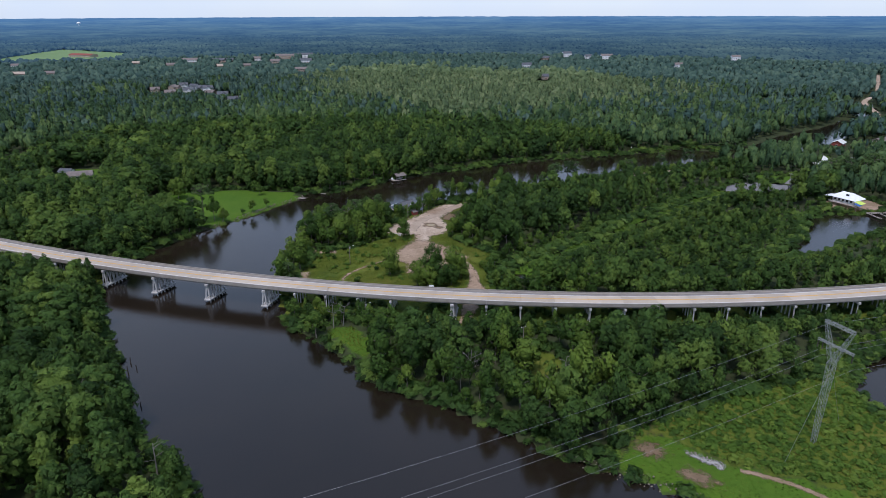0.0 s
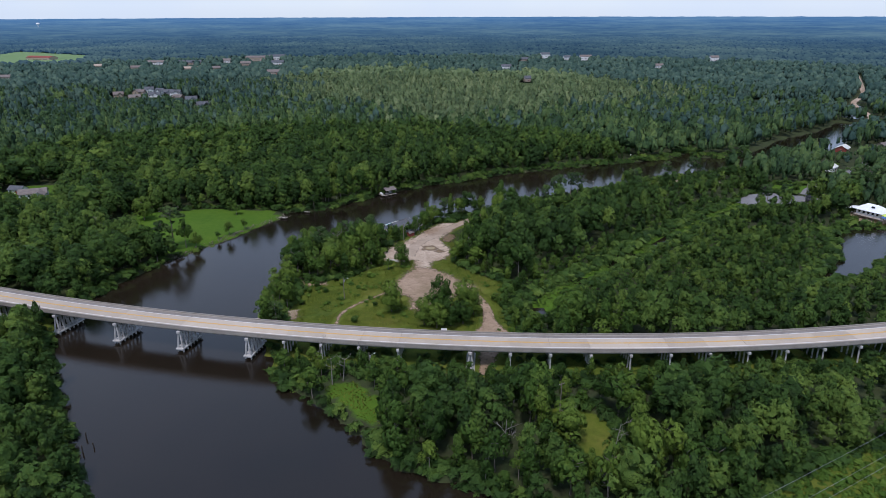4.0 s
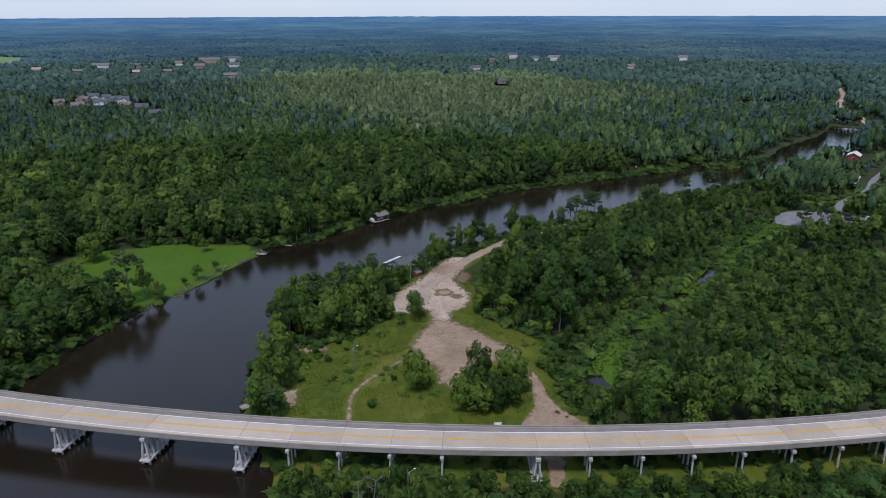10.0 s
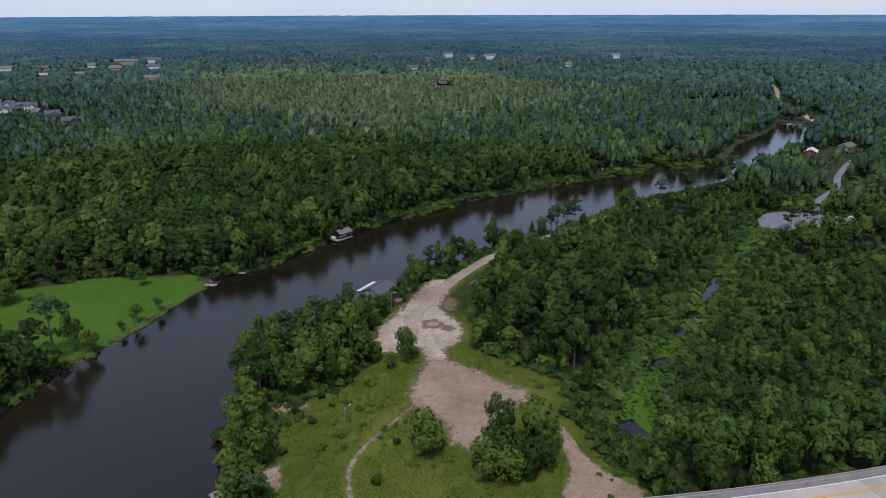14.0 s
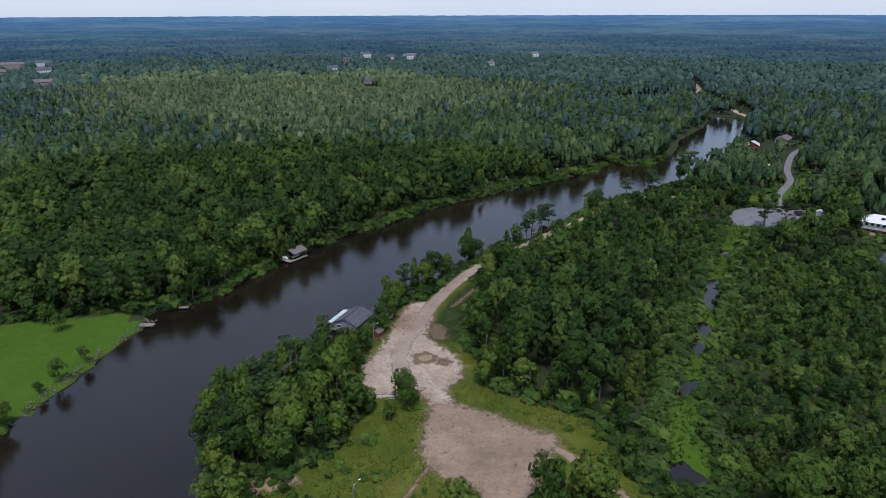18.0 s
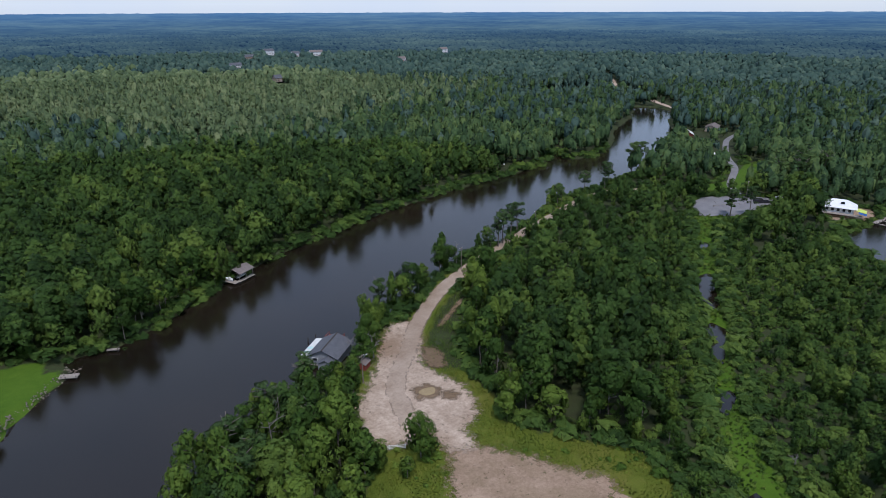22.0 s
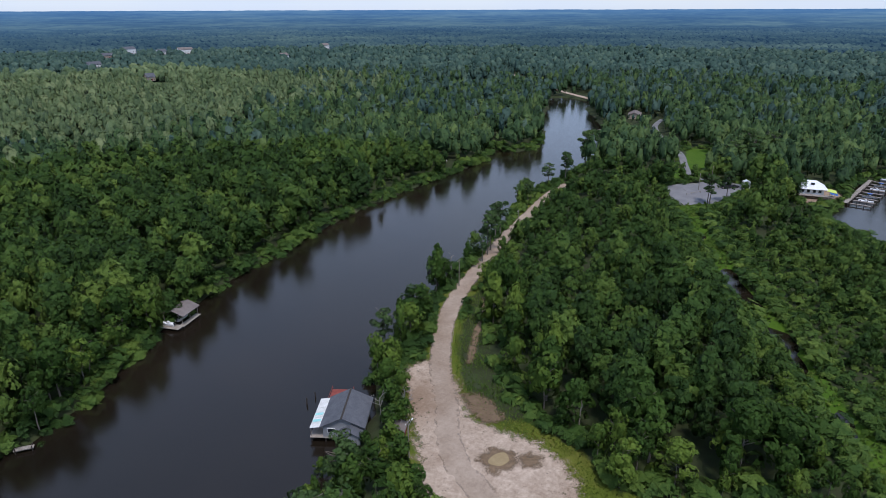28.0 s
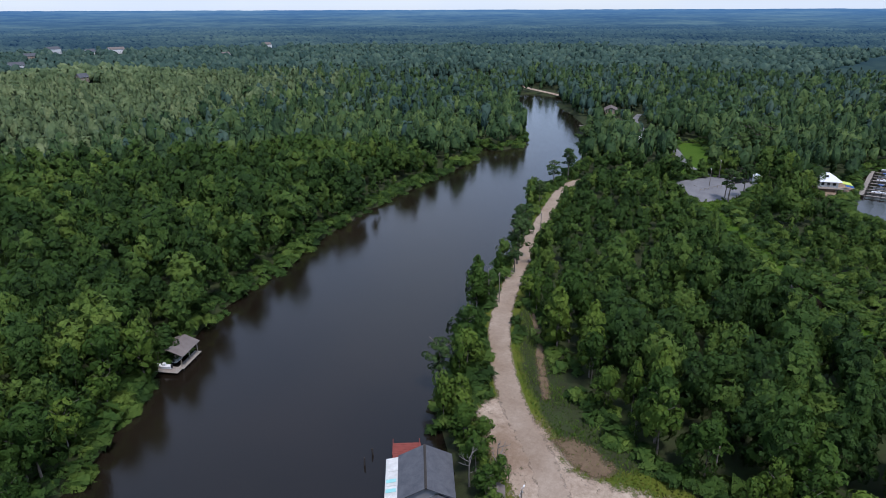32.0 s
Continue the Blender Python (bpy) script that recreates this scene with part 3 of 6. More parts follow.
mown = np.maximum.reduce([share(depth_in(gx, gy, p)) for p in (LAWN, PARK_LAWN, BANK_MEADOW, MARSH)] + [share(depth_in(gx, gy, YARDS[k])) for k in (0, 2, 3)])
wild = np.maximum.reduce([share(depth_in(gx, gy, p)) for p in (CLEARING, GLADE, LINE_MEADOW, MARINA_YARD)] + [share(8.5 - edge_distance(gx, gy, BRIDGE_AXIS, False)), share(4.5 - edge_distance(gx, gy, SHORE_ROAD, False))])
strip = share(depth_in(gx, gy, MOWN_STRIP))
mown, wild = np.maximum(mown, strip), wild * (1 - strip)
use[..., 0], use[..., 1] = mown, wild
use[..., 2] = np.clip(1 - np.abs(wet + 0.4) / 1.6, 0, 1) * 0.45 * (1 - share(depth_in(gx, gy, MARSH) + 3))
use[..., 3] = 1
at = ground_mesh.attributes.new("use", "FLOAT_COLOR", "POINT")
at.data.foreach_set("color", use.ravel())
ground_mesh.polygons.foreach_set("use_smooth", np.ones(len(quads), bool))
ground = tagged(new("ground", ground_mesh), "low green river land with grass and leaf litter", "ground", kind="structure")

bm = bmesh.new()
solid(bm, [(-420, -120), (760, -120), (760, 900), (-420, 900)], -3.0, 0.0)
water = tagged(part("water", bm, WATER), "dark brown still river water between wooded banks", "river", kind="structure")


# ---- roads, gravel and dirt ----
def sheet(name, outline, mat, z, label, category="gravel", cell=0.85, ragged=0.9, seed=1, soft_rim=2.6):
    """A thin layer with an uneven edge over an outline."""
    ax, ay = np.array(outline).T
    px, py = np.meshgrid(np.arange(ax.min() - 2, ax.max() + 2, cell), np.arange(ay.min() - 2, ay.max() + 2, cell))
    keep = depth_in(px, py, outline) + ragged * wobble(px, py, 7, seed) * 0.6 + 0.5 * ragged * wobble(px, py, 2.7, seed + 1) > -0.5 * soft_rim
    bm = bmesh.new()
    vs = {}

    def corner(i, j):
        if (i, j) not in vs:
            x, y = px[0, 0] + (j - 0.5) * cell, py[0, 0] + (i - 0.5) * cell
            r = random.Random(int(i) * 7919 + int(j))
            x, y = x + r.uniform(-0.45, 0.45) * cell, y + r.uniform(-0.45, 0.45) * cell
            vs[i, j] = bm.verts.new((x, y, z + 0.03 * math.sin(x * 1.3) * math.sin(y * 1.1)))
        return vs[i, j]
    for i, j in zip(*np.nonzero(keep)):
        bm.faces.new((corner(i, j), corner(i, j + 1), corner(i + 1, j + 1), corner(i + 1, j)))
    rim = [v for v in bm.verts if v.is_boundary]
    for _ in range(4):
        moved = {v: sum((e.other_vert(v).co for e in v.link_edges if e.is_boundary), v.co * 2.0) / (2 + sum(e.is_boundary for e in v.link_edges)) for v in rim}
        for v, co in moved.items():
            v.co = co
    ob = tagged(part(name, bm, mat), label, category, kind="structure")
    vx, vy = np.array([v.co[:2] for v in ob.data.vertices]).T
    ob.data.attributes.new("cover", "FLOAT", "POINT").data.foreach_set("value", np.clip(0.5 + depth_in(vx, vy, outline) / soft_rim, 0, 1).astype(np.float32))
    return ob


def lane(name, line, half, mat, z, label, category="road", step=2.0, grow=None, cover=(0.0, 0.85, 1.0, 0.85, 0.0)):
    """A strip along a line, with slightly uneven edges."""
    pts = [Vector(p) for p in line]
    smooth = []
    for i in range(len(pts) - 1):
        a, b, c, d = pts[max(i - 1, 0)], pts[i], pts[i + 1], pts[min(i + 2, len(pts) - 1)]
        n = max(1, int((c - b).length / step))
        for k in range(n):
            u = k / n
            smooth.append(0.5 * (2 * b + (c - a) * u + (2 * a - 5 * b + 4 * c - d) * u * u + (3 * b - a - 3 * c + d) * u ** 3))
    smooth.append(pts[-1])
    bm = bmesh.new()
    rows = []
    r = random.Random(name)
    for i, p in enumerate(smooth):
        d = (smooth[min(i + 1, len(smooth) - 1)] - smooth[max(i - 1, 0)]).normalized()
        side = Vector((-d.y, d.x))
        h = half if grow is None else half + (grow - half) * i / len(smooth)
        cuts = (-h - 0.4, -h * 0.6, 0, h * 0.6, h + 0.4)
        rows.append([bm.verts.new((*(p + side * o), z + 0.05 - 0.06 * (o / half) ** 2)) for o in cuts])
    for a, b in zip(rows, rows[1:]):
        for k in range(4):
            bm.faces.new((a[k], a[k + 1], b[k + 1], b[k]))
    bmesh.ops.recalc_face_normals(bm, faces=bm.faces)
    for f in bm.faces:
        if f.normal.z < 0:
            f.normal_flip()
    ob = tagged(part(name, bm, mat), label, category, kind="structure")
    ob.data.attributes.new("cover", "FLOAT", "POINT").data.foreach_set("value", np.resize(np.array(cover, np.float32), len(ob.data.vertices)))
    return ob


GRAVEL_LOT = [(8, 360), (3, 361), (-2, 357.5), (-8.5, 347), (-14.5, 337), (-25, 324), (-29.5, 314), (-27, 308), (-20, 306), (-14, 307), (-13, 299), (-7, 297), (-6, 304), (0, 308), (3, 315), (3, 322), (0, 330), (-1, 336), (6, 347)]
DIRT_LOT = [(-7, 298), (-13, 300), (-17.5, 291), (-22, 281), (-22.5, 275), (-19, 270), (-15, 266), (-15, 256), (-8, 252), (-4, 258), (0, 264), (6, 269), (11, 272), (11.5, 275), (5, 283), (0, 290)]
sheet("gravel_lot", GRAVEL_LOT, GRAVEL, 1.62, "pale shell gravel turning area with tyre marks", soft_rim=4.5)
sheet("dirt_lot", DIRT_LOT, DIRT, 1.60, "pinkish bare dirt patch with grassy edges", "dirt", soft_rim=5.0)
lane("dirt_track", [(9, 271), (12.2, 262), (13.4, 253), (13.2, 246), (12.5, 239), (11.5, 229)], 1.2, DIRT, 1.58, "pale dirt track widening towards the bridge", "track", 1.2, 4.5)
sheet("track_mouth", [(12.2, 252), (14.2, 252), (15.5, 245), (17.5, 238.5), (23, 231), (24, 226), (4, 227), (4.5, 233), (9, 239), (11.3, 245)], DIRT, 1.61, "pale trampled dirt where the track meets the bridge", "dirt", 0.7, 0.9, 6, 1.8)
lane("under_track", [(11.5, 229.5), (10.5, 222), (9, 215), (7.5, 208)], 5.0, DIRT, 1.57, "dusty dirt track passing under the bridge", "track", 1.2, 1.6)
lane("bare_verge", [(13.9, 352.0), (19.8, 357.0), (26.9, 362.8), (34.9, 368.4), (42, 375), (49.5, 381)], 1.0, WET_DIRT, 1.6, "strip of bare brown soil beside the lane", "soil", 1.0, cover=(0.0, 0.7, 0.9, 0.7, 0.0))
lane("footpath", [(-21.5, 276), (-29, 268.5), (-35.5, 262.2), (-39.5, 257), (-41.8, 251.8), (-42.2, 246), (-42.1, 238)], 0.8, DIRT, 1.57, "narrow worn dirt footpath through the meadow", "path", 1.2, cover=(0.0, 0.55, 0.75, 0.55, 0.0))
lane("shore_road", [(-16, 312), (-13.5, 325), (-9, 334)] + SHORE_ROAD, 2.5, TRACK, 1.64, "pale crushed stone lane along the river bank", "road", cover=(0.35, 1.3, 1.3, 1.3, 0.35))
sheet("car_park", CAR_PARK, ASPHALT, 1.62, "worn grey asphalt car park", "car park", 2.0, 0.4)
lane("park_road", PARK_ROAD, 1.6, ASPHALT, 1.60, "grey asphalt lane curving past a lawn", "road")
sheet("boat_yard", MARINA_YARD, DIRT, 1.57, "sandy yard round the waterside building", "yard", 2.2)
lane("causeway_road", CAUSEWAY, 4.0, GRAVEL, 1.9, "pale sandy causeway road past the river head", "road", 6.0)
lane("village_road", FAR_ROAD, 5.5, TRACK, 1.7, "pale road beside distant houses", "road", 10.0)
lane("line_track", [(73, 128.5), (79, 126), (86, 121.5), (94, 113)], 0.8, DIRT, 1.56, "faint dirt track worn into the mown grass", "track")
sheet("rubble", [(62, 135.6), (65.5, 134), (70, 130), (68.6, 129.2), (64.5, 132.6)], RUBBLE, 1.66, "strip of pale broken rubble on the grass", "rubble", 0.5, 0.7)
sheet("bare_soil", [(51, 139.5), (55, 139), (57, 135), (53, 133.5), (50, 136)], WET_DIRT, 1.58, "bare brown soil patch on the bank", "soil", 0.6, 1.4, 1, 4.5)
sheet("bare_soil", [(59, 129.5), (63, 128.5), (66, 124), (62, 123.5), (58, 126.5)], WET_DIRT, 1.58, "bare brown soil patch on the mown strip", "soil", 0.6, 1.5, 1, 4.5)
sheet("far_field", YARDS[3], FIELD, 6.0, "wide pale green mown field beyond the woods", "field", 24.0, 3.0)
sheet("bank_sand", [(-64, 285), (-52, 286), (-50, 281), (-62, 279)], DIRT, 1.6, "eroded sandy bank edge", "sand", 0.9)
sheet("sand_patch", [(-64, 256), (-58, 258), (-57, 250), (-63, 249)], GRAVEL, 1.6, "small patch of pale sand", "sand", 0.8)
sheet("wet_ground", [(-10, 320), (-9.5, 325), (-5.5, 326), (-2.8, 323.5), (-3, 320.5), (-6, 318.8)], WET_DIRT, 1.655, "damp brown ground round the puddles", "dirt", 0.6, 1.2)
sheet("wet_ground", [(-4.2, 318), (-3, 320.5), (-0.5, 320.4), (0.6, 318), (-1, 316), (-3, 316.2)], WET_DIRT, 1.655, "damp brown hollow in the gravel", "dirt", 0.6, 1.2)
sheet("wet_ground", [(1, 338), (4, 344), (7, 341), (6, 334), (3, 330), (0, 333)], WET_DIRT, 1.655, "damp brown patch at the lane's edge", "dirt", 0.6, 1.0)
for name, c, rx, ry in (("puddle", (-6.1, 322.2), 2.2, 1.8),):
    bm = bmesh.new()
    ring = [(c[0] + rx * math.cos(a) * (1 + 0.12 * math.sin(3 * a)), c[1] + ry * math.sin(a) * (1 + 0.1 * math.cos(2 * a))) for a in np.linspace(0, 6.28, 24, endpoint=False)]
    solid(bm, ring, 1.55, 1.70)
    tagged(part(name, bm, PUDDLE), "shallow muddy yellow-brown puddle in gravel", "puddle", kind="structure")


# ---- the bridge ----
def axis(x):
    """Point and unit side vector (north) of the bridge's middle line."""
    y = 2.904e-07 * x ** 3 + 8.105e-04 * x * x - 0.13 * x + 217.0
    t = Vector((1, 8.712e-07 * x * x + 1.621e-03 * x - 0.13, 0)).normalized()
    return Vector((x, y, 0)), t, Vector((-t.y, t.x, 0))


def sweep(bm, x0, x1, profile, n=None):
    """A closed profile of (side, z) carried along the bridge's line."""
    n = n or max(1, int((x1 - x0) / 4))
    rings = []
    for i in range(n + 1):
        p, t, s = axis(x0 + (x1 - x0) * i / n)
        rings.append([bm.verts.new(p + s * o + Vector((0, 0, z))) for o, z in profile])
    k = len(profile)
    for a, b in zip(rings, rings[1:]):
        for i in range(k):
            bm.faces.new((a[i], a[(i + 1) % k], b[(i + 1) % k], b[i]))
    bm.faces.new(rings[0])
    bm.faces.new(rings[-1][::-1])
    bmesh.ops.recalc_face_normals(bm, faces=bm.faces)
    return bm


bridge = thing("road_bridge", "long curved two-lane concrete road bridge on piers", "bridge")
WATER_BENTS = [-163.5, -139.0, -115.0, -91.4, -67.6]
LAND_BENTS = [-55.2, -43.0, -30.8, -18.5, 4.0] + [4.0 + 12.3 * k for k in range(1, 23)]
WEST_BENTS = [-163.5 - 12.3 * k for k in range(1, 12)][::-1]
BENTS = WEST_BENTS + WATER_BENTS + LAND_BENTS
for x0, x1 in zip(BENTS, BENTS[1:]):
    g = 0.03
    part("deck_slab", sweep(bmesh.new(), x0 + g, x1 - g, [(-4.75, 8.72), (4.75, 8.72), (4.75, 8.95), (0, 9.03), (-4.75, 8.95)]), DECK, bridge)
    part("shoulder_strip", sweep(bmesh.new(), x0 + g, x1 - g, [(3.1, 8.90), (4.66, 8.90), (4.66, 8.968), (3.1, 8.99)]), SHOULDER, bridge, "grey-brown stained shoulder")
    for side in (-1, 1):
        part("parapet", sweep(bmesh.new(), x0 + g, x1 - g, [(side * 4.7, 8.7), (side * 5.08, 8.7), (side * 5.06, 9.72), (side * 4.82, 9.72), (side * 4.86, 9.3), (side * 4.7, 9.05)]), CONCRETE, bridge)
        part("edge_line", sweep(bmesh.new(), x0, x1, [(side * 2.98, 8.93), (side * 3.16, 8.93), (side * 3.16, 9.0), (side * 2.98, 9.0)]), WHITE_PAINT, bridge, "white edge line")
        part("centre_line", sweep(bmesh.new(), x0, x1, [(side * 0.07, 8.95), (side * 0.27, 8.95), (side * 0.27, 9.045), (side * 0.07, 9.045)]), YELLOW_PAINT, bridge, "yellow centre line")
    for o in (-4.0, -1.35, 1.35, 4.0):
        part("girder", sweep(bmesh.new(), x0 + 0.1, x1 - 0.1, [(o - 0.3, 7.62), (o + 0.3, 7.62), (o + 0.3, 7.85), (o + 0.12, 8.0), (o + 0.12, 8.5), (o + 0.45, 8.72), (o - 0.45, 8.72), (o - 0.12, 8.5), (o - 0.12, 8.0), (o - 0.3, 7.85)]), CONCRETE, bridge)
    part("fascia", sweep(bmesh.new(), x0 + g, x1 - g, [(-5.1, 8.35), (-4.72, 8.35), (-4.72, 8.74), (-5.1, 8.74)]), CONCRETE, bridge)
for x in BENTS[1:-1]:
    p, t, s = axis(x)
    big = x in WATER_BENTS or x == 4.0
    m = Matrix.Translation(p) @ Matrix((t, s, Vector((0, 0, 1)))).transposed().to_4x4()
    bent = new("pier")
    bent.parent, bent.matrix_basis = bridge, m
    bm = bmesh.new()
    box(bm, (1.3 if big else 0.9, 10.6, 0.85), (0, 0, 7.2), bevel=0.06)
    part("pier_cap", bm, PIER_CONCRETE, bent)
    if big:
        for row in (-0.75, 0.75):
            for k in range(6):
                bm = bmesh.new()
                y = -4.6 + k * 1.84
                out = 1.1 * (1 if y > 0 else -1) if abs(y) > 4 else 0.0
                rod(bm, (row * 1.7, y + out * 0.6, -2.0), (row * 0.35, y, 6.8), 0.3, 0.3, 6)
                part("column", bm, PIER_CONCRETE, bent)
        bm = bmesh.new()
        box(bm, (2.9, 11.6, 0.55), (0, 0, 1.15), bevel=0.05)
        part("pier_strut", bm, PIER_CONCRETE, bent)
    else:
        for k in range(5):
            bm = bmesh.new()
            y = -4.5 + k * 2.25
            rod(bm, (0, y + (0.5 if k == 4 else -0.5 if k == 0 else 0), -1.0), (0, y, 6.8), 0.26, 0.26, 6)
            part("column", bm, PIER_CONCRETE, bent)
p, t, s = axis(-5.0)
sign = thing("road_sign", "small pale sign plate fixed on the bridge parapet", "sign", Matrix.Translation(p + s * 4.95) @ Matrix((t, s, Vector((0, 0, 1)))).transposed().to_4x4())
part("plate", box(bmesh.new(), (1.9, 0.06, 0.75), (0, 0, 10.15), bevel=0.02), WHITE_WALL, sign)
part("bracket", box(bmesh.new(), (0.08, 0.08, 0.7), (-0.6, -0.07, 9.95)), STEEL, sign)
part("bracket", box(bmesh.new(), (0.08, 0.08, 0.7), (0.6, -0.07, 9.95)), STEEL, sign)


# ---- trees ----
RNG = np.random.RandomState(11)


def unit(v):
    return v / np.maximum(np.linalg.norm(v, axis=-1, keepdims=True), 1e-9)


def lumps_for(shape, rng):
    """Centres and radii of the leaf masses that make a crown of unit height standing on z = 0."""
    if shape == "broad":
        n = 18
        a, z = rng.uniform(0, 6.28, n), rng.uniform(0.34, 0.84, n)
        r = 0.27 * np.sqrt(np.clip(1 - ((z - 0.5) / 0.42) ** 2, 0.05, 1)) * rng.uniform(0.45, 1.0, n)
        c = np.c_[r * np.cos(a), r * np.sin(a), z]
        c[0] = (0, 0, 0.86)
        return c, rng.uniform(0.085, 0.145, n)
    if shape == "dense":
        n = 22
        a, z = rng.uniform(0, 6.28, n), rng.uniform(0.22, 0.86, n)
        r = 0.29 * np.sqrt(np.clip(1 - ((z - 0.46) / 0.46) ** 2, 0.04, 1)) * rng.uniform(0.65, 1.0, n)
        return np.c_[r * np.cos(a), r * np.sin(a), z], rng.uniform(0.11, 0.17, n)
    if shape == "oval":
        n = 16
        z = np.linspace(0.24, 0.93, n)
        a, r = np.arange(n) * 2.4 + rng.uniform(0, 1.2, n), 0.21 * np.sin(np.clip((1 - z) * 3.2, 0.15, 2.5)) * rng.uniform(0.5, 1.0, n)
        return np.c_[r * np.cos(a), r * np.sin(a), z], 0.055 + 0.075 * np.sqrt(np.clip(1.02 - z, 0, 1)) * rng.uniform(0.8, 1.2, n)
    if shape == "pine":
        n = 26
        z = np.sort(rng.uniform(0.46, 0.95, n))
        a, r = rng.uniform(0, 6.28, n), rng.uniform(0.02, 0.2, n) * np.sqrt(np.clip(1.2 - z, 0, 1)) * 1.4
        return np.c_[r * np.cos(a), r * np.sin(a), z], rng.uniform(0.045, 0.08, n)
    n = 6
    a, r = rng.uniform(0, 6.28, n), rng.uniform(0.1, 0.3, n)
    return np.c_[r * np.cos(a), r * np.sin(a), rng.uniform(0.25, 0.6, n)], rng.uniform(0.22, 0.36, n)


def leaf_cloud(shape, count, size, seed, corners=3, low=-0.35):
    """Leaf sprays over the lumps of one crown, each a small bent blade of its own."""
    rng = np.random.RandomState(seed)
    c, r = lumps_for(shape, rng)
    pick = rng.choice(len(c), count, p=r ** 2 / (r ** 2).sum())
    d = unit(rng.normal(size=(count * 3, 3)))
    d = d[d[:, 2] > low][:count]
    d = np.resize(d, (count, 3))
    flat = np.array([1, 1, 0.62 if shape == "pine" else 0.9])
    p = c[pick] + d * flat * (r[pick] * rng.uniform(0.78, 1.08, count))[:, None]
    n = unit(d + rng.normal(scale=0.22, size=d.shape) + np.array([0, 0, 0.2]))
    t = unit(np.cross(n, unit(rng.normal(size=d.shape))))
    b = np.cross(n, t)
    s = size * rng.uniform(0.65, 1.3, count)[:, None]
    mid = c.mean(axis=0) - (0, 0, 0.08)
    out = unit(0.6 * d + 0.5 * unit(p - mid) + rng.normal(scale=0.16, size=d.shape) + np.array([0, 0, 0.1]))
    if corners == 3:
        v = np.stack([p + t * s, p - t * s * 0.55 + b * s * 0.8, p - t * s * 0.55 - b * s * 0.8 - n * s * 0.2], 1)
    else:
        v = np.stack([p + t * s - n * s * 0.3, p + b * s * 0.62, p - t * s - n * s * 0.3, p - b * s * 0.62], 1)
    return np.concatenate([v, np.repeat(out[:, None, :], corners, 1)], -1).reshape(-1, 6)


def core_cloud(shape, seed):
    """Low dark inner masses that close the gaps between the sprays."""
    c, r = lumps_for(shape, np.random.RandomState(seed))
    bm = bmesh.new()
    mean = c.mean(axis=0)
    for q, w in ((mean, 0.2), (mean + (c[-1] - mean) * 0.6, 0.16), (c[0] * 0.93, 0.1)):
        if w > 0.09:
            bmesh.ops.create_icosphere(bm, subdivisions=1, radius=w * 0.9, matrix=Matrix.Translation(q) @ Matrix.Diagonal((1, 1, 0.85, 1)))
    v = np.array([x.co[:] for x in bm.verts])
    bm.verts.index_update()
    f = np.array([[x.index for x in y.verts] for y in bm.faces])
    bm.free()
    return np.concatenate([v, unit(v - mean)], -1)[f].reshape(-1, 6)


def dome_set(kinds, sides=5, wide=1.0):
    """Plain rounded crowns for trees so far off that no leaf mass can be told apart."""
    out = []
    for i in range(kinds):
        rng = np.random.RandomState(500 + i)
        a = np.arange(sides) * 6.283 / sides + rng.uniform(0, 1)
        lean = rng.uniform(-0.05, 0.05, 2)
        r1, r2 = wide * rng.uniform(0.26, 0.38, sides), wide * rng.uniform(0.2, 0.32, sides)
        low = np.c_[r1 * np.cos(a), r1 * np.sin(a), rng.uniform(0.28, 0.5, sides)]
        mid = np.c_[r2 * np.cos(a + 0.5) + lean[0], r2 * np.sin(a + 0.5) + lean[1], rng.uniform(0.64, 0.86, sides)]
        top = np.array([lean[0], lean[1], rng.uniform(0.88, 0.98)])
        tris = []
        for k in range(sides):
            j = (k + 1) % sides
            tris += [low[k], low[j], mid[k], low[j], mid[j], mid[k], mid[k], mid[j], top]
        tris = np.array(tris)
        out.append(np.concatenate([tris, unit(unit((tris - (lean[0], lean[1], 0.5)) * (1, 1, 0.8)) + rng.normal(scale=0.2, size=tris.shape))], -1))
    return out


def scatter(x0, x1, y0, y1, step, rng):
    px, py = np.meshgrid(np.arange(x0, x1, step), np.arange(y0, y1, step * 0.9))
    px = px + (np.arange(px.shape[0])[:, None] % 2) * step / 2
    return (px + rng.uniform(-0.42, 0.42, px.shape) * step).ravel(), (py + rng.uniform(-0.42, 0.42, py.shape) * step).ravel()


def in_view(px, py, reach_lo, reach_hi, pad=0.0):
    """Land that the flight looks over: in front of its line and within a reach of it."""
    keep = np.zeros(px.shape, bool)
    near = np.full(px.shape, 1e9)
    for ex, ey, head in ((0, 0, 0.0), (-19, 54, 3.8), (-44, 117, 11.3), (-64, 171, 22.7), (-79, 235, 37.0), (-82, 291, 46.6)):
        dx, dy = px - ex, py - ey
        d = np.hypot(dx, dy)
        off = np.degrees(np.arctan2(dx, dy)) - head
        keep |= (np.abs((off + 180) % 360 - 180) < 38 + pad) & (d > 75)
        near = np.minimum(near, d)
    return keep & (near > reach_lo) & (near <= reach_hi)


# PALE_WOOD outlines the trees whose sunlight is painted into the leaf colour
PALE_WOOD = [(-205, 940), (-120, 790), (-50, 715), (-15, 655), (35, 655), (131, 700), (215, 730), (300, 800), (330, 930), (255, 1150), (90, 1180), (-24, 1300), (-180, 1240)]
LOW_WOOD = [(60, 240), (60, 270), (90, 290), (118, 318), (150, 345), (200, 345), (176, 296), (150, 262), (120, 236)]


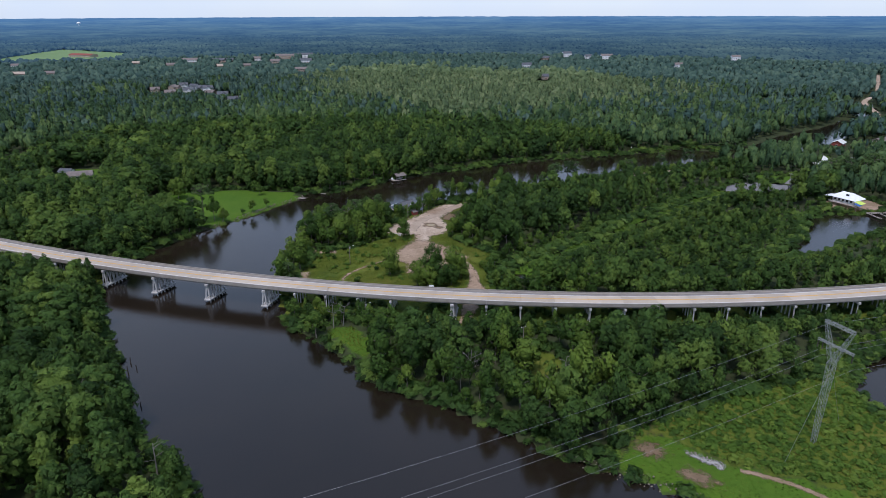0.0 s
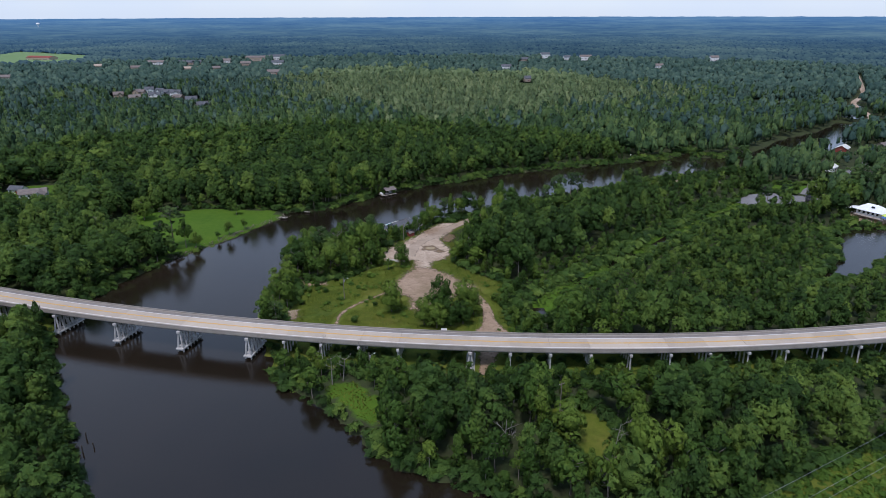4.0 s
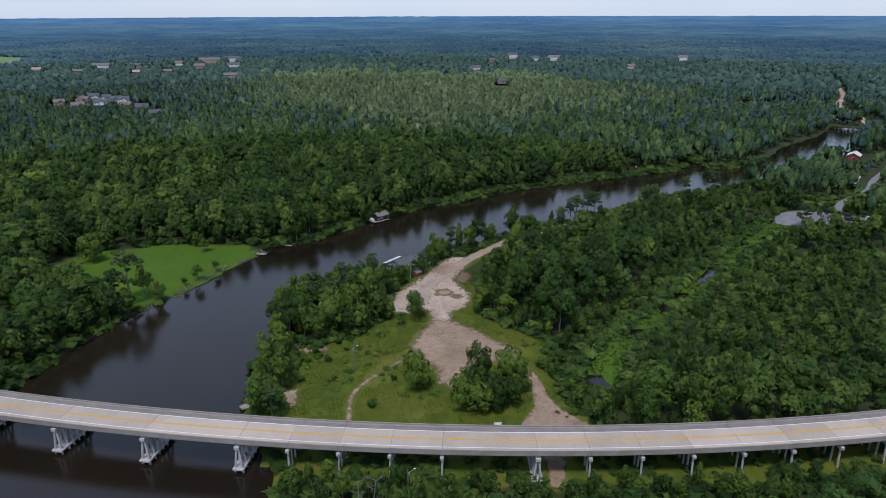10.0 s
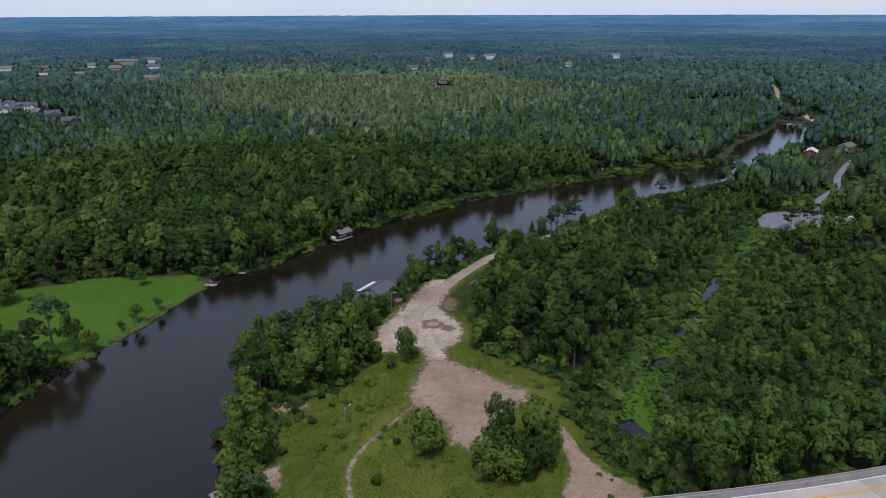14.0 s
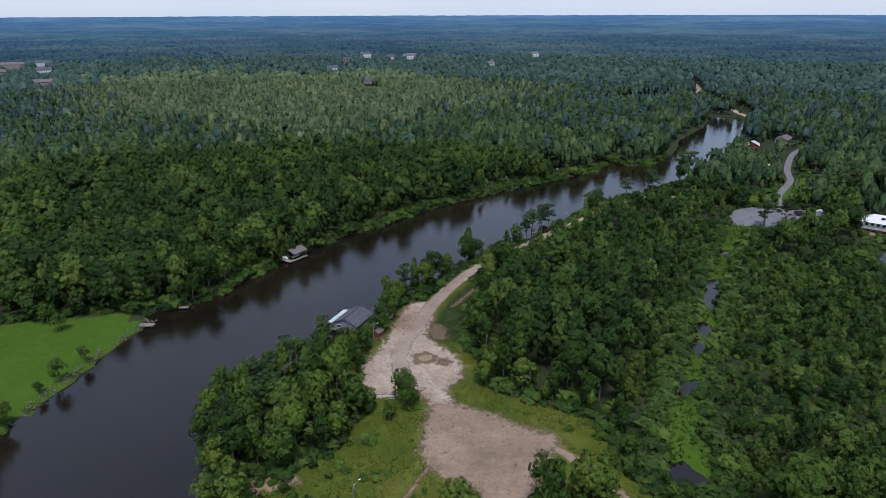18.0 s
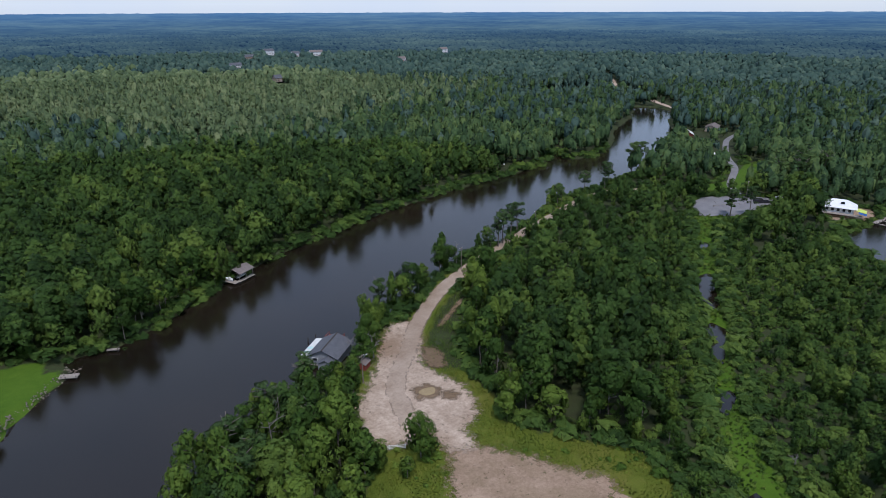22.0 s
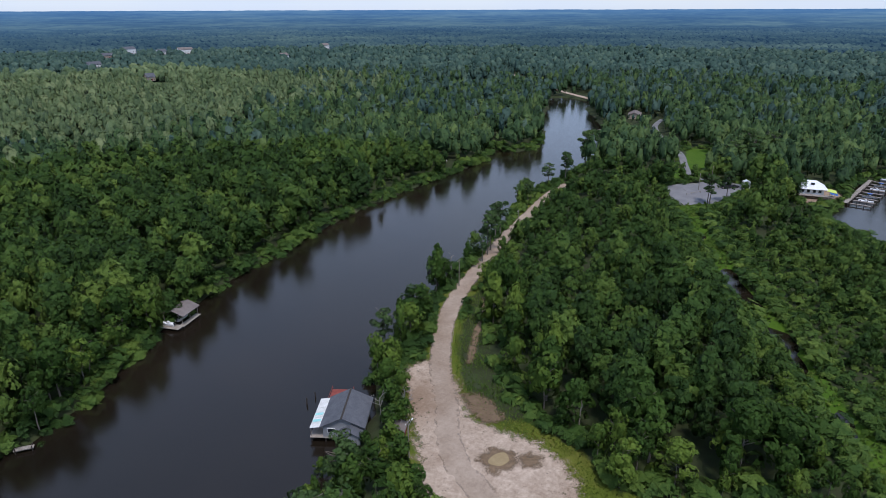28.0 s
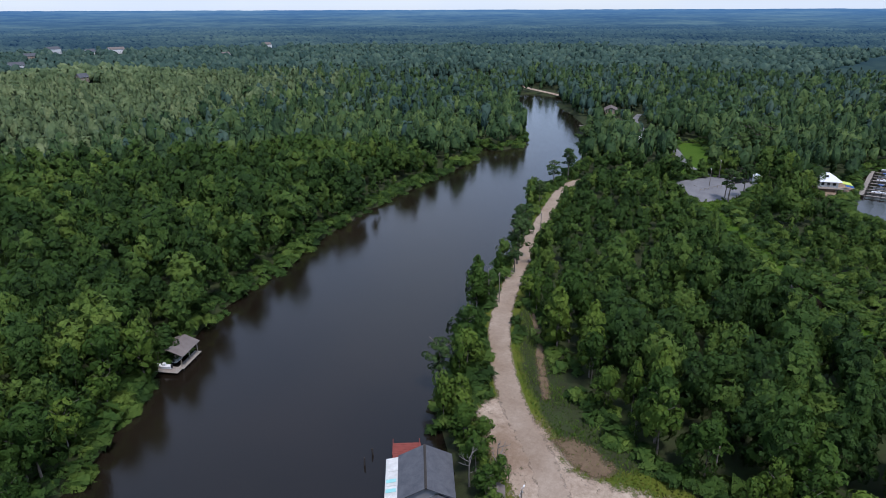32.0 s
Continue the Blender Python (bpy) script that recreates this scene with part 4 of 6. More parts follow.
def sight_cap(px, py):
    """Low growth in front of open water and of houses that stand clear of the trees."""
    cap = np.full(px.shape, 99.0)
    cap = np.where(((py < 305) & (px > 100)) | ((px > 120) & (px < 215) & (py < 350)), np.minimum(cap, 2.2 + 0.3 * edge_distance(px, py, BASIN)), cap)
    cap = np.minimum(cap, 1.4 + 0.42 * edge_distance(px, py, OXBOW))
    for x, y in FAR_SITES:
        way = Vector((-30 - x, 80 - y))
        far = way.length
        way = way / far
        along = (px - x) * way.x + (py - y) * way.y
        off = np.abs((px - x) * way.y - (py - y) * way.x)
        lane_hit = (off < 10) & (along > -8) & (along < 0.17 * far)
        cap = np.where(lane_hit, np.minimum(cap, np.where((along < 9) & (off < 8), 1.0, 2.0 if far < 600 else 3.4 if far < 1000 else 6.5) + 0.8 * 105 / far * np.maximum(along, 0)), cap)
    return cap



def grove(name, px, py, templates, heights, widths, label, mat=LEAVES, pale=None):
    """Many trees joined into one object of woodland."""
    rng = np.random.RandomState(len(px))
    kind = rng.randint(0, len(templates), len(px))
    turn = rng.uniform(0, 6.283, len(px))
    tint = np.clip(rng.normal(0.40, 0.27, len(px)) + 0.2 * wobble(px, py, 60, 21) + 0.14 * wobble(px, py, 230, 23), 0, 1) + (rng.uniform(size=len(px)) < 0.05) * 0.2
    if pale is not None:
        tint = np.clip(tint * (1 - 0.35 * pale) + pale, 0, 1.3)
    base = land_height(px, py) - 0.3
    vs, ts, ns = [], [], []
    for k, tmpl in enumerate(templates):
        w = np.nonzero(kind == k)[0]
        ca, sa = np.cos(turn[w])[:, None], np.sin(turn[w])[:, None]
        h, r = heights[w][:, None], (heights[w] * widths[w])[:, None]
        x, y, z = tmpl[None, :, 0], tmpl[None, :, 1], tmpl[None, :, 2]
        vs.append(np.stack([px[w][:, None] + r * (x * ca - y * sa), py[w][:, None] + r * (x * sa + y * ca), base[w][:, None] + h * z], -1).reshape(-1, 3))
        u, q = tmpl[None, :, 3], tmpl[None, :, 4]
        ns.append(np.stack([u * ca - q * sa, u * sa + q * ca, np.broadcast_to(tmpl[None, :, 5], (len(w), len(tmpl)))], -1).reshape(-1, 3))
        ts.append(np.repeat(tint[w], len(tmpl)))
    v, t = np.concatenate(vs), np.concatenate(ts)
    me = array_mesh(name, v, np.arange(len(v), dtype=np.int32).reshape(-1, 3), mat, t, np.concatenate(ns))
    return tagged(new(name, me), label, "woodland", kind="stuff")


def crown_set(shapes, count, size, core=True):
    out = []
    for i, s in enumerate(shapes):
        v = leaf_cloud(s, count, size, 100 + 7 * i)
        out.append(np.concatenate([v, core_cloud(s, 100 + 7 * i)]) if core and s != "pine" else v)
    return out


def haze_glow_at(r):
    """Strength of the blue emission that stands in for haze, by distance."""
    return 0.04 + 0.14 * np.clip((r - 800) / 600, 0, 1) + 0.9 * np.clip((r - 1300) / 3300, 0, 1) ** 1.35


def keep_land(px, py, gap):
    return (water_depth(px, py) < -gap) & (openness(px, py) < -gap * 0.4) & (sight_cap(px, py) > 3.2)


# the nearest woods, tree by tree where they line the river, the road and the clearing
HOUSE_PLOT = [(-36, 352), (-22, 368), (-6, 362), (-12, 348), (-24, 339)]
px, py = scatter(-300, 420, 90, 720, 6.0, RNG)
k = in_view(px, py, 0, 330, 6)
px, py = px[k], py[k]
k = keep_land(px, py, 0.1) & ~inside(px, py, HOUSE_PLOT) & (np.hypot(px - 41, py - 305) > 5) & (np.hypot(px + 87, py - 381) > 9)
px, py = px[k], py[k]
low = inside(px, py, LOW_WOOD)
openly = openness(px, py)
shore = water_depth(px, py)
edge = np.maximum(openly, shore)
score = edge + np.where((px > -75) & (px < 60) & (py > 150) & (py < 420), 25, 0) + RNG.uniform(0, 5, px.shape)
order = np.argsort(-score)
single = np.zeros(px.shape, bool)
single[order[:280]] = True
tall = np.where(low, 0.5, 1.0) * np.clip(RNG.normal(14.6, 3.2, px.shape) + 1.6 * wobble(px, py, 70, 61), 7, 21) * np.where(edge > -5, 0.8, 1.0)
by_bridge = edge_distance(px, py, BRIDGE_AXIS, False)
south = py < 2.904e-07 * px ** 3 + 8.105e-04 * px * px - 0.13 * px + 217.0
tall = np.where(south & (by_bridge < 26) & (px > -60), np.minimum(tall, 7.0 + 0.14 * by_bridge), tall)
marsh_off = -depth_in(px, py, MARSH)
tall = np.where(marsh_off < 16, np.minimum(tall * 0.62, 2.6 + 0.5 * np.maximum(marsh_off, 0)), tall)
tall = np.where(inside(px, py, [(50, 375), (60, 395), (168, 450), (250, 464), (200, 415), (160, 395), (120, 362), (90, 352)]), tall * 0.66, tall)
low_bank = (px > 88) & (px < 230) & (py > 395) & (shore > -24)
tall = np.where(low_bank & ((px < 116) | (px > 136)), np.minimum(tall, 2.5 + 0.5 * np.maximum(-shore, 0)), tall)
meadow_off = -depth_in(px, py, BANK_MEADOW)
tall = np.where((meadow_off < 7) & (py < 194) & (px < -22), np.minimum(tall, 1.8 + 0.9 * np.maximum(meadow_off, 0)), tall)
oaks = (px < -85) & (RNG.uniform(size=px.shape) < 0.4)
tall = np.minimum(tall, sight_cap(px, py))
tall = np.where((py < 353) & (px < -8), np.minimum(tall, 2.0 + 0.5 * np.maximum(np.hypot(px + 21.6, py - 352.4) - 5, 0)), tall)
single &= ~low
wide = np.clip(RNG.normal(0.84, 0.16, px.shape), 0.5, 1.25) + np.where(oaks, 0.3, 0.0)
near_eye = in_view(px, py, 0, 185, 6)
w = ~single & near_eye
grove("woodland", px[w], py[w], crown_set(["broad", "oval", "broad", "oval", "broad", "pine", "oval"], 395, 0.051), tall[w], wide[w], "dense mixed green broadleaf woodland along the river")
w = ~single & ~near_eye
grove("woodland", px[w], py[w], crown_set(["broad", "oval", "broad", "oval", "broad", "pine"], 145, 0.082), tall[w], wide[w], "dense mixed green woodland on the river's far side", LEAVES)

px2, py2 = scatter(-700, 1000, 250, 1150, 6.1, RNG)
k = in_view(px2, py2, 330, 800, 3)
px2, py2 = px2[k], py2[k]
k = keep_land(px2, py2, 1.0)
px2, py2 = px2[k], py2[k]
MID = [np.concatenate([d, c]) for d, c in zip(dome_set(6, 4, 0.8), crown_set(["broad", "oval", "broad", "oval", "broad", "pine"], 34, 0.105, False))]
# trees of the patch that gets painted sunlight
sunlit = depth_in(px2, py2, PALE_WOOD) + 30 * wobble(px2, py2, 120, 71) + RNG.uniform(-45, 30, px2.shape) > 0
h2 = np.minimum(np.clip(RNG.normal(14.2, 3.4, px2.shape) + 1.5 * wobble(px2, py2, 90, 62), 7, 22), sight_cap(px2, py2))
w2 = np.clip(RNG.normal(0.64, 0.14, px2.shape), 0.36, 1.05)
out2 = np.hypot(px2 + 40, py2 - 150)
# further trees more often take the leaf colour with blue haze painted in
far2 = ~sunlit & (RNG.uniform(size=px2.shape) < np.clip((out2 - 430) / 560, 0, 1))
for pick, mat, label in ((~sunlit & ~far2, LEAVES_MID, "green mixed woodland beyond the river"), (far2, LEAVES_HAZED, "woodland further off with blue haze put into its leaf colour"), (sunlit, LEAVES_PALE, "woodland beyond the river with sunlight put into its pale leaf colour")):
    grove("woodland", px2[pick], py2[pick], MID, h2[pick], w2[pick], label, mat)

for near_r, far_r, step, sides, sprays in ((800, 1300, 8.6, 4, 6), (1300, 2700, 15.5, 3, 0)):
    px3, py3 = scatter(-2100, 2500, 500, 2900, step, RNG)
    k = in_view(px3, py3, near_r, far_r, 2) & keep_land(px3, py3, 2.0)
    px3, py3 = px3[k], py3[k]
    # the painted sun patch goes on into the distant trees
    sunlit = (depth_in(px3, py3, PALE_WOOD) + 30 * wobble(px3, py3, 120, 71) + RNG.uniform(-45, 30, px3.shape) > 0) & (px3 < 260)
    h3 = np.minimum(np.clip(RNG.normal(13.5, 3.4, px3.shape) + 2.0 * wobble(px3, py3, 160, 63), 7, 22), sight_cap(px3, py3))
    w3 = np.clip(RNG.normal(0.98, 0.16, px3.shape), 0.6, 1.4) * step / 8.8
    FAR = dome_set(7, sides)
    if sprays:
        FAR = [np.concatenate([d, c]) for d, c in zip(FAR, crown_set(["broad", "oval", "broad", "oval", "broad", "dense", "oval"], sprays, 0.13, False))]
    if near_r < 1300:
        # both leaf colours carry painted blue haze
        for pick, mat, label in ((~sunlit, LEAVES_HAZED, "wide flat forest in the middle distance"), (sunlit, LEAVES_PALE, "distant forest with sunlight put into its paler leaf colour")):
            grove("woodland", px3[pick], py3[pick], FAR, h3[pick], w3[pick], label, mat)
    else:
        # these treetops glow blue to imitate haze
        far_wood = grove("woodland", px3, py3, FAR, np.minimum(h3, 16), w3, "treetops of the distant forest with haze put in as blue glow", DISTANCE)
        at = far_wood.data.attributes.new("haze_glow", "FLOAT", "POINT")
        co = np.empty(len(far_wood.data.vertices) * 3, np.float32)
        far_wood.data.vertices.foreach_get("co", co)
        at.data.foreach_set("value", np.ascontiguousarray(haze_glow_at(np.hypot(co[0::3] + 40, co[1::3] - 150)), dtype=np.float32))

# woods so far off that they show only as a tone, haze painted in as blue glow
rads = 780 * (4680 / 780) ** np.linspace(0, 1, 96)
turns = np.radians(np.linspace(-52, 98, 330))
rr, aa = np.meshgrid(rads, turns, indexing="ij")
rr = rr * (1 + RNG.uniform(-0.006, 0.006, rr.shape))
fx, fy = -40 + rr * np.sin(aa), 150 + rr * np.cos(aa)
rise = np.clip((rr - 2200) / 2500, 0, 1)
fz = 6.5 + 3.0 * np.clip((rr - 1500) / 700, 0, 1) + 66 * rise ** 1.5 + (1 - 0.8 * rise) * (1.5 * wobble(fx, fy, 700, 31) + 1.5 * wobble(fx, fy, 160, 33) + RNG.uniform(-2.4, 2.4, rr.shape))
fi = np.arange(rr.size).reshape(rr.shape)
field = (openness(fx, fy) > -18) | (water_depth(fx, fy) > -18) | (sight_cap(fx, fy) < 11)
ff = np.stack([fi[:-1, :-1], fi[:-1, 1:], fi[1:, 1:], fi[1:, :-1]], -1).reshape(-1, 4)[:, ::-1]
ff = ff[~field.ravel()[ff].any(axis=1)]
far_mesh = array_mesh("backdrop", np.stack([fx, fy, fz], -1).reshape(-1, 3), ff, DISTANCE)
haze_glow = far_mesh.attributes.new("haze_glow", "FLOAT", "POINT")
haze_glow.data.foreach_set("value", np.ascontiguousarray(haze_glow_at(rr).ravel(), dtype=np.float32))
tagged(new("backdrop", far_mesh), "flat blue-green forest reaching the horizon, haze put in as glow", "far forest", kind="structure")


def mesh_of(bm, name, mat):
    me = bpy.data.meshes.new(name)
    bm.to_mesh(me)
    bm.free()
    me.materials.append(mat)
    return me


def trunk_mesh(shape, seed):
    """A tapered, slightly bent trunk with limbs into the crown, for a tree of unit height."""
    rng = random.Random(seed)
    bm = bmesh.new()
    p, r = Vector((0, 0, -0.02)), 0.019
    top = 0.9 if shape == "pine" else 0.72
    for i in range(5):
        q = Vector((rng.uniform(-0.012, 0.012), rng.uniform(-0.012, 0.012), top * (i + 1) / 5))
        rod(bm, p, q, r, r * 0.8, 6)
        p, r = q, r * 0.8
    for i in range(6):
        a, z = rng.uniform(0, 6.28), rng.uniform(0.35, 0.75) if shape != "pine" else rng.uniform(0.6, 0.85)
        rod(bm, (0, 0, z), (0.17 * math.cos(a), 0.17 * math.sin(a), z + 0.12), 0.008, 0.003, 5)
    return mesh_of(bm, "trunk", BARK)


def crown_mesh(shape, seed, count, size, mat):
    v = leaf_cloud(shape, count, size, seed, 4, -0.6)
    q = np.arange(len(v), dtype=np.int32).reshape(-1, 4)
    f = np.concatenate([q[:, [0, 1, 2]], q[:, [0, 2, 3]]])
    if shape != "pine":
        c = core_cloud(shape, seed)
        f = np.concatenate([f, len(v) + np.arange(len(c), dtype=np.int32).reshape(-1, 3)])
        v = np.concatenate([v, c])
    return array_mesh("crown", v[:, :3], f, mat, None, v[:, 3:])


TREE_KINDS = [("broad", 41, 480, 0.05), ("oval", 42, 480, 0.047), ("broad", 43, 480, 0.05), ("oval", 44, 470, 0.047), ("broad", 45, 500, 0.048)]
TREE_MESHES = [(trunk_mesh(s, sd), crown_mesh(s, sd, n, z, LEAVES_TREE)) for s, sd, n, z in TREE_KINDS]
DENSE_MESHES = [(trunk_mesh("broad", sd), crown_mesh("dense", sd, 1500, 0.042, LEAVES_TREE)) for sd in (71, 72, 73)]
PINE_MESHES = [(trunk_mesh("pine", sd), crown_mesh("pine", sd, 900, 0.028, NEEDLES)) for sd in (61, 62, 63)]


def plant(name, x, y, h, w, meshes, label, group, turn):
    z = float(land_height(np.array([x]), np.array([y]))[0]) - 0.05
    t = thing(name, label, "tree", Matrix.LocRotScale((x, y, z), Euler((0, 0, turn)), (h * w, h * w, h)), group)
    for part_name, me in zip(("trunk", "crown"), meshes):
        o = new(part_name, me)
        o.parent = t
    return t


for i in np.nonzero(single)[0]:
    lab = ("leafy green broadleaf tree at the water's edge" if shore[i] > -7 else "leafy green broadleaf tree beside open ground" if openly[i] > -7 else "leafy green broadleaf tree in the riverside wood")
    plant("tree", px[i], py[i], tall[i], wide[i], TREE_MESHES[i % 5], lab, "riverside trees", RNG.uniform(0, 6.28))

# pines with open crowns that stand clear of the rest
PINES = [(3, 372, 13), (70, 402, 13), (74, 404.5, 14), (82, 410, 14), (86.5, 412, 13), (64, 398.5, 8), (127, 434, 10), (131, 436, 9),
         (155, 446, 12), (173, 450, 14), (178, 453, 12), (-57, 314, 14), (-53, 308, 13), (-62, 296, 12), (-128.4, 329.5, 20), (-133, 326, 14), (-140.5, 318, 13),
         (186, 380, 13), (190, 383, 12), (197, 378, 13), (250, 400, 17), (258, 405, 18), (266, 396, 17), (256, 394, 18), (272, 402, 19), (280, 408, 18), (288, 398, 17), (240, 385, 14), (-66, 247, 9), (-63, 243, 10),
         (-57, 302, 15), (-35, 332, 13), (-46, 325, 13), (205, 462, 19), (215, 466, 18)]
for i, (x, y, h) in enumerate(PINES):
    plant("pine_tree", x, y, h * 1.12, 1.0 + 0.1 * (i % 3), PINE_MESHES[i % 3], "tall open-crowned pine with a bare grey trunk", "tall pines", i * 1.7)

# round trees and bushes that stand in the clearing
LONE = [(-22.5, 254.5, 13.5, 0.85), (-4, 253, 16.5, 0.66), (4.5, 250, 15.5, 0.85), (-10.5, 243, 11.5, 0.9), (-1, 242, 12, 0.95), (3.5, 243, 9.5, 1.0), (8, 250, 10, 0.9), (-6.5, 247, 13, 0.85), (-6, 240.5, 10, 1.05),
        (-19.5, 300.5, 12, 0.8), (-29.5, 302.5, 8, 1.0), (-160, 375, 14, 1.0), (-117, 390, 8, 1.2), (-107.5, 348.5, 7.5, 1.1), (-102, 357.5, 6, 1.0), (-123, 330, 15, 0.75), (-137, 323, 14, 0.8), (-171, 352, 12, 1.1), (-25, 296, 6, 1.0), (-36, 300, 7, 1.0),
        (-12.5, 348.5, 9, 0.9), (-16.5, 343, 7.5, 1.0), (-9, 354.5, 9.5, 0.9), (-4.5, 359, 9, 0.95), (-13.5, 342.5, 8, 0.9), (-8, 350.5, 8.5, 0.85), (-19.5, 339, 7, 1.0), (-118, 329.5, 11, 0.85), (-130, 312, 10, 0.9), (-137.5, 312, 12, 0.9), (-112.5, 382.5, 7, 1.3), (-143, 305, 13, 1.0), (-111.5, 343, 4, 1.3), (-27, 344.5, 4.5, 0.9), (-33, 343, 5.5, 0.9), (0.5, 363.5, 8, 1.0), (-23, 343, 4, 1.0)]
for i, (x, y, h, w) in enumerate(LONE):
    plant("tree", x, y, h, w, DENSE_MESHES[i % 3] if i < 12 else TREE_MESHES[(0, 2, 4)[i % 3]], "round dense green tree standing on open grass" if y < 310 else "leafy green tree beside the lawn or lane", "clearing trees", i * 2.1)

for i, (x, y, h) in enumerate([(-39, 305, 2.4), (-33, 304, 2.0), (-28, 311, 1.8), (-51, 289, 2.3), (-46.5, 284.5, 1.7), (-53.7, 279.5, 1.9), (-60, 288, 2.2), (-56, 274, 1.6), (-49.7, 273.6, 1.8), (-60, 268, 2.0), (-35.5, 246.6, 2.2),
                               (18, 262, 3.0), (20, 256, 2.6), (-44, 280, 1.6), (-40, 290, 2.1), (-48, 295, 2.4), (-36, 296, 2.2), (-42, 299, 1.9), (-33, 289, 1.5), (-57, 262, 1.9), (-47, 262, 1.4), (12, 300, 2.4), (15, 295, 2.0), (-29, 260, 1.5)]):
    shrub = plant("shrub", x, y, h * 1.25, 1.5, DENSE_MESHES[i % 3], "low round dark green shrub in the meadow", "meadow shrubs", i * 1.3)
    shrub["category"] = "shrub"


def branch(bm, p, d, length, r, depth, rng):
    q = p + d * length
    rod(bm, p, q, r, r * 0.6, 5)
    if depth:
        for _ in range(3):
            e = (d + Vector((rng.uniform(-0.8, 0.8), rng.uniform(-0.8, 0.8), rng.uniform(-0.2, 0.6)))).normalized()
            branch(bm, p + d * length * rng.uniform(0.55, 1.0), e, length * rng.uniform(0.5, 0.75), r * 0.5, depth - 1, rng)


def snag(x, y, h, seed, lean=(0, 0)):
    rng = random.Random(seed)
    z = max(-0.5, float(land_height(np.array([x]), np.array([y]))[0]) - 0.1)
    t = thing("dead_tree", "bare bleached grey dead tree with broken branches", "dead tree", pose(x, y, z), "dead trees")
    bm = bmesh.new()
    top = Vector((lean[0], lean[1], h))
    rod(bm, (0, 0, -0.3), top, 0.22, 0.07, 6)
    part("trunk", bm, DEAD_WOOD, t)
    for i in range(5):
        u = rng.uniform(0.4, 0.98)
        a = rng.uniform(0, 6.28)
        bm = bmesh.new()
        branch(bm, top * u, Vector((math.cos(a), math.sin(a), 0.7)).normalized(), h * 0.2, 0.08, 2, rng)
        part("limb", bm, DEAD_WOOD, t)


for i, (x, y, h) in enumerate([(-11, 345, 8), (-44, 322, 12), (-40, 318, 11), (-48, 312, 12), (-100, 150, 11), (-95, 142, 9), (-70, 128, 9), (36, 168, 10), (30, 152, 9), (8, 168, 12), (46, 257, 6),
                               (-39, 205, 9), (-36, 207, 8), (-43, 213, 10), (-72, 283, 5), (-16, 347, 7), (44, 392, 9), (41, 396, 8), (-160, 330, 11), (-168, 338, 12)]):
    snag(x, y, h, i, ((i * 7 % 5 - 2) * 0.5, (i * 3 % 5 - 2) * 0.4))
for i, (x, y, h) in enumerate([(-106, 187, 1.6), (-100.5, 178, 2.2), (-102.5, 184, 1.9), (-98.5, 180, 1.5), (-88, 159, 1.6), (-23.6, 365.4, 1.6), (-20.5, 366.5, 1.4), (20, 381, 1.5), (23, 384, 1.2), (26, 385, 1.6)]):
    t = thing("mooring_stump", "dark weathered timber stump standing in the water", "stump", pose(x, y, 0), "stumps in the river")
    part("post", rod(bmesh.new(), (0, 0, -1.4), (0.2 * (i % 3 - 1), 0.1, h), 0.2, 0.14, 7), DARK_WOOD, t)

def stones(name, line, width, step, label, seed):
    """Loose rocks along a shore."""
    rng = np.random.RandomState(seed)
    unit_v = np.array([(1, 0, 0), (-1, 0, 0), (0, 1, 0), (0, -1, 0), (0, 0, 1), (0, 0, -1)], float)
    unit_f = np.array([(0, 2, 4), (2, 1, 4), (1, 3, 4), (3, 0, 4), (2, 0, 5), (1, 2, 5), (3, 1, 5), (0, 3, 5)])
    vs, fs, n = [], [], 0
    for (x0, y0), (x1, y1) in zip(line, line[1:]):
        for _ in range(int(math.hypot(x1 - x0, y1 - y0) / step)):
            u, o = rng.uniform(), rng.normal(0, width)
            d = Vector((x1 - x0, y1 - y0)).normalized()
            x, y = x0 + (x1 - x0) * u - d.y * o, y0 + (y1 - y0) * u + d.x * o
            z = max(-0.1, float(land_height(np.array([x]), np.array([y]))[0]))
            s = rng.uniform(0.12, 0.36)
            vs.append(unit_v * (s * rng.uniform(0.6, 1.3, 3)) * rng.uniform(0.75, 1.25, (6, 1)) + (x, y, z + 0.1 * s))
            fs.append(unit_f + n)
            n += 6
    me = array_mesh(name, np.concatenate(vs), np.concatenate(fs), ROCK)
    return tagged(new(name, me), label, "rocks", kind="stuff")


ROCK = rough_surface("bank_rock", (0.1, 0.082, 0.062), (0.27, 0.235, 0.19), 1.5, 0.95)
stones("shore_rocks", [(-83, 384), (-87, 379), (-99, 362), (-109, 343), (-120, 327), (-129, 313)], 0.7, 0.16, "tan rocks lining the lawn's shore", 2)
stones("shore_rocks", [(30, 136), (43, 129), (60, 120), (85, 103)], 0.6, 0.2, "tan rocks at the foot of the grassy bank", 3)
stones("loose_rubble", [(62, 135.5), (66, 133), (69.5, 129.5)], 0.9, 0.1, "broken pale stones lying on the rubble strip", 4)

# low growth: shrubs in the open land, along banks, and tall marsh plants
def thicket(name, px, py, low_h, high_h, count, size, label, mat):
    rng = np.random.RandomState(len(px) + 3)
    tm = [leaf_cloud("bush", count, size, 300 + i) for i in range(4)]
    for q in tm:
        q[:, 3:] = unit(q[:, 3:] * 0.55 + (0, 0, 0.6))
    h = rng.uniform(low_h, high_h, len(px)) * rng.uniform(0.6, 1.2, len(px))
    ob = grove(name, px, py, tm, h, rng.uniform(1.0, 1.6, len(px)), label, mat)
    ob["category"] = "shrubs"
    return ob


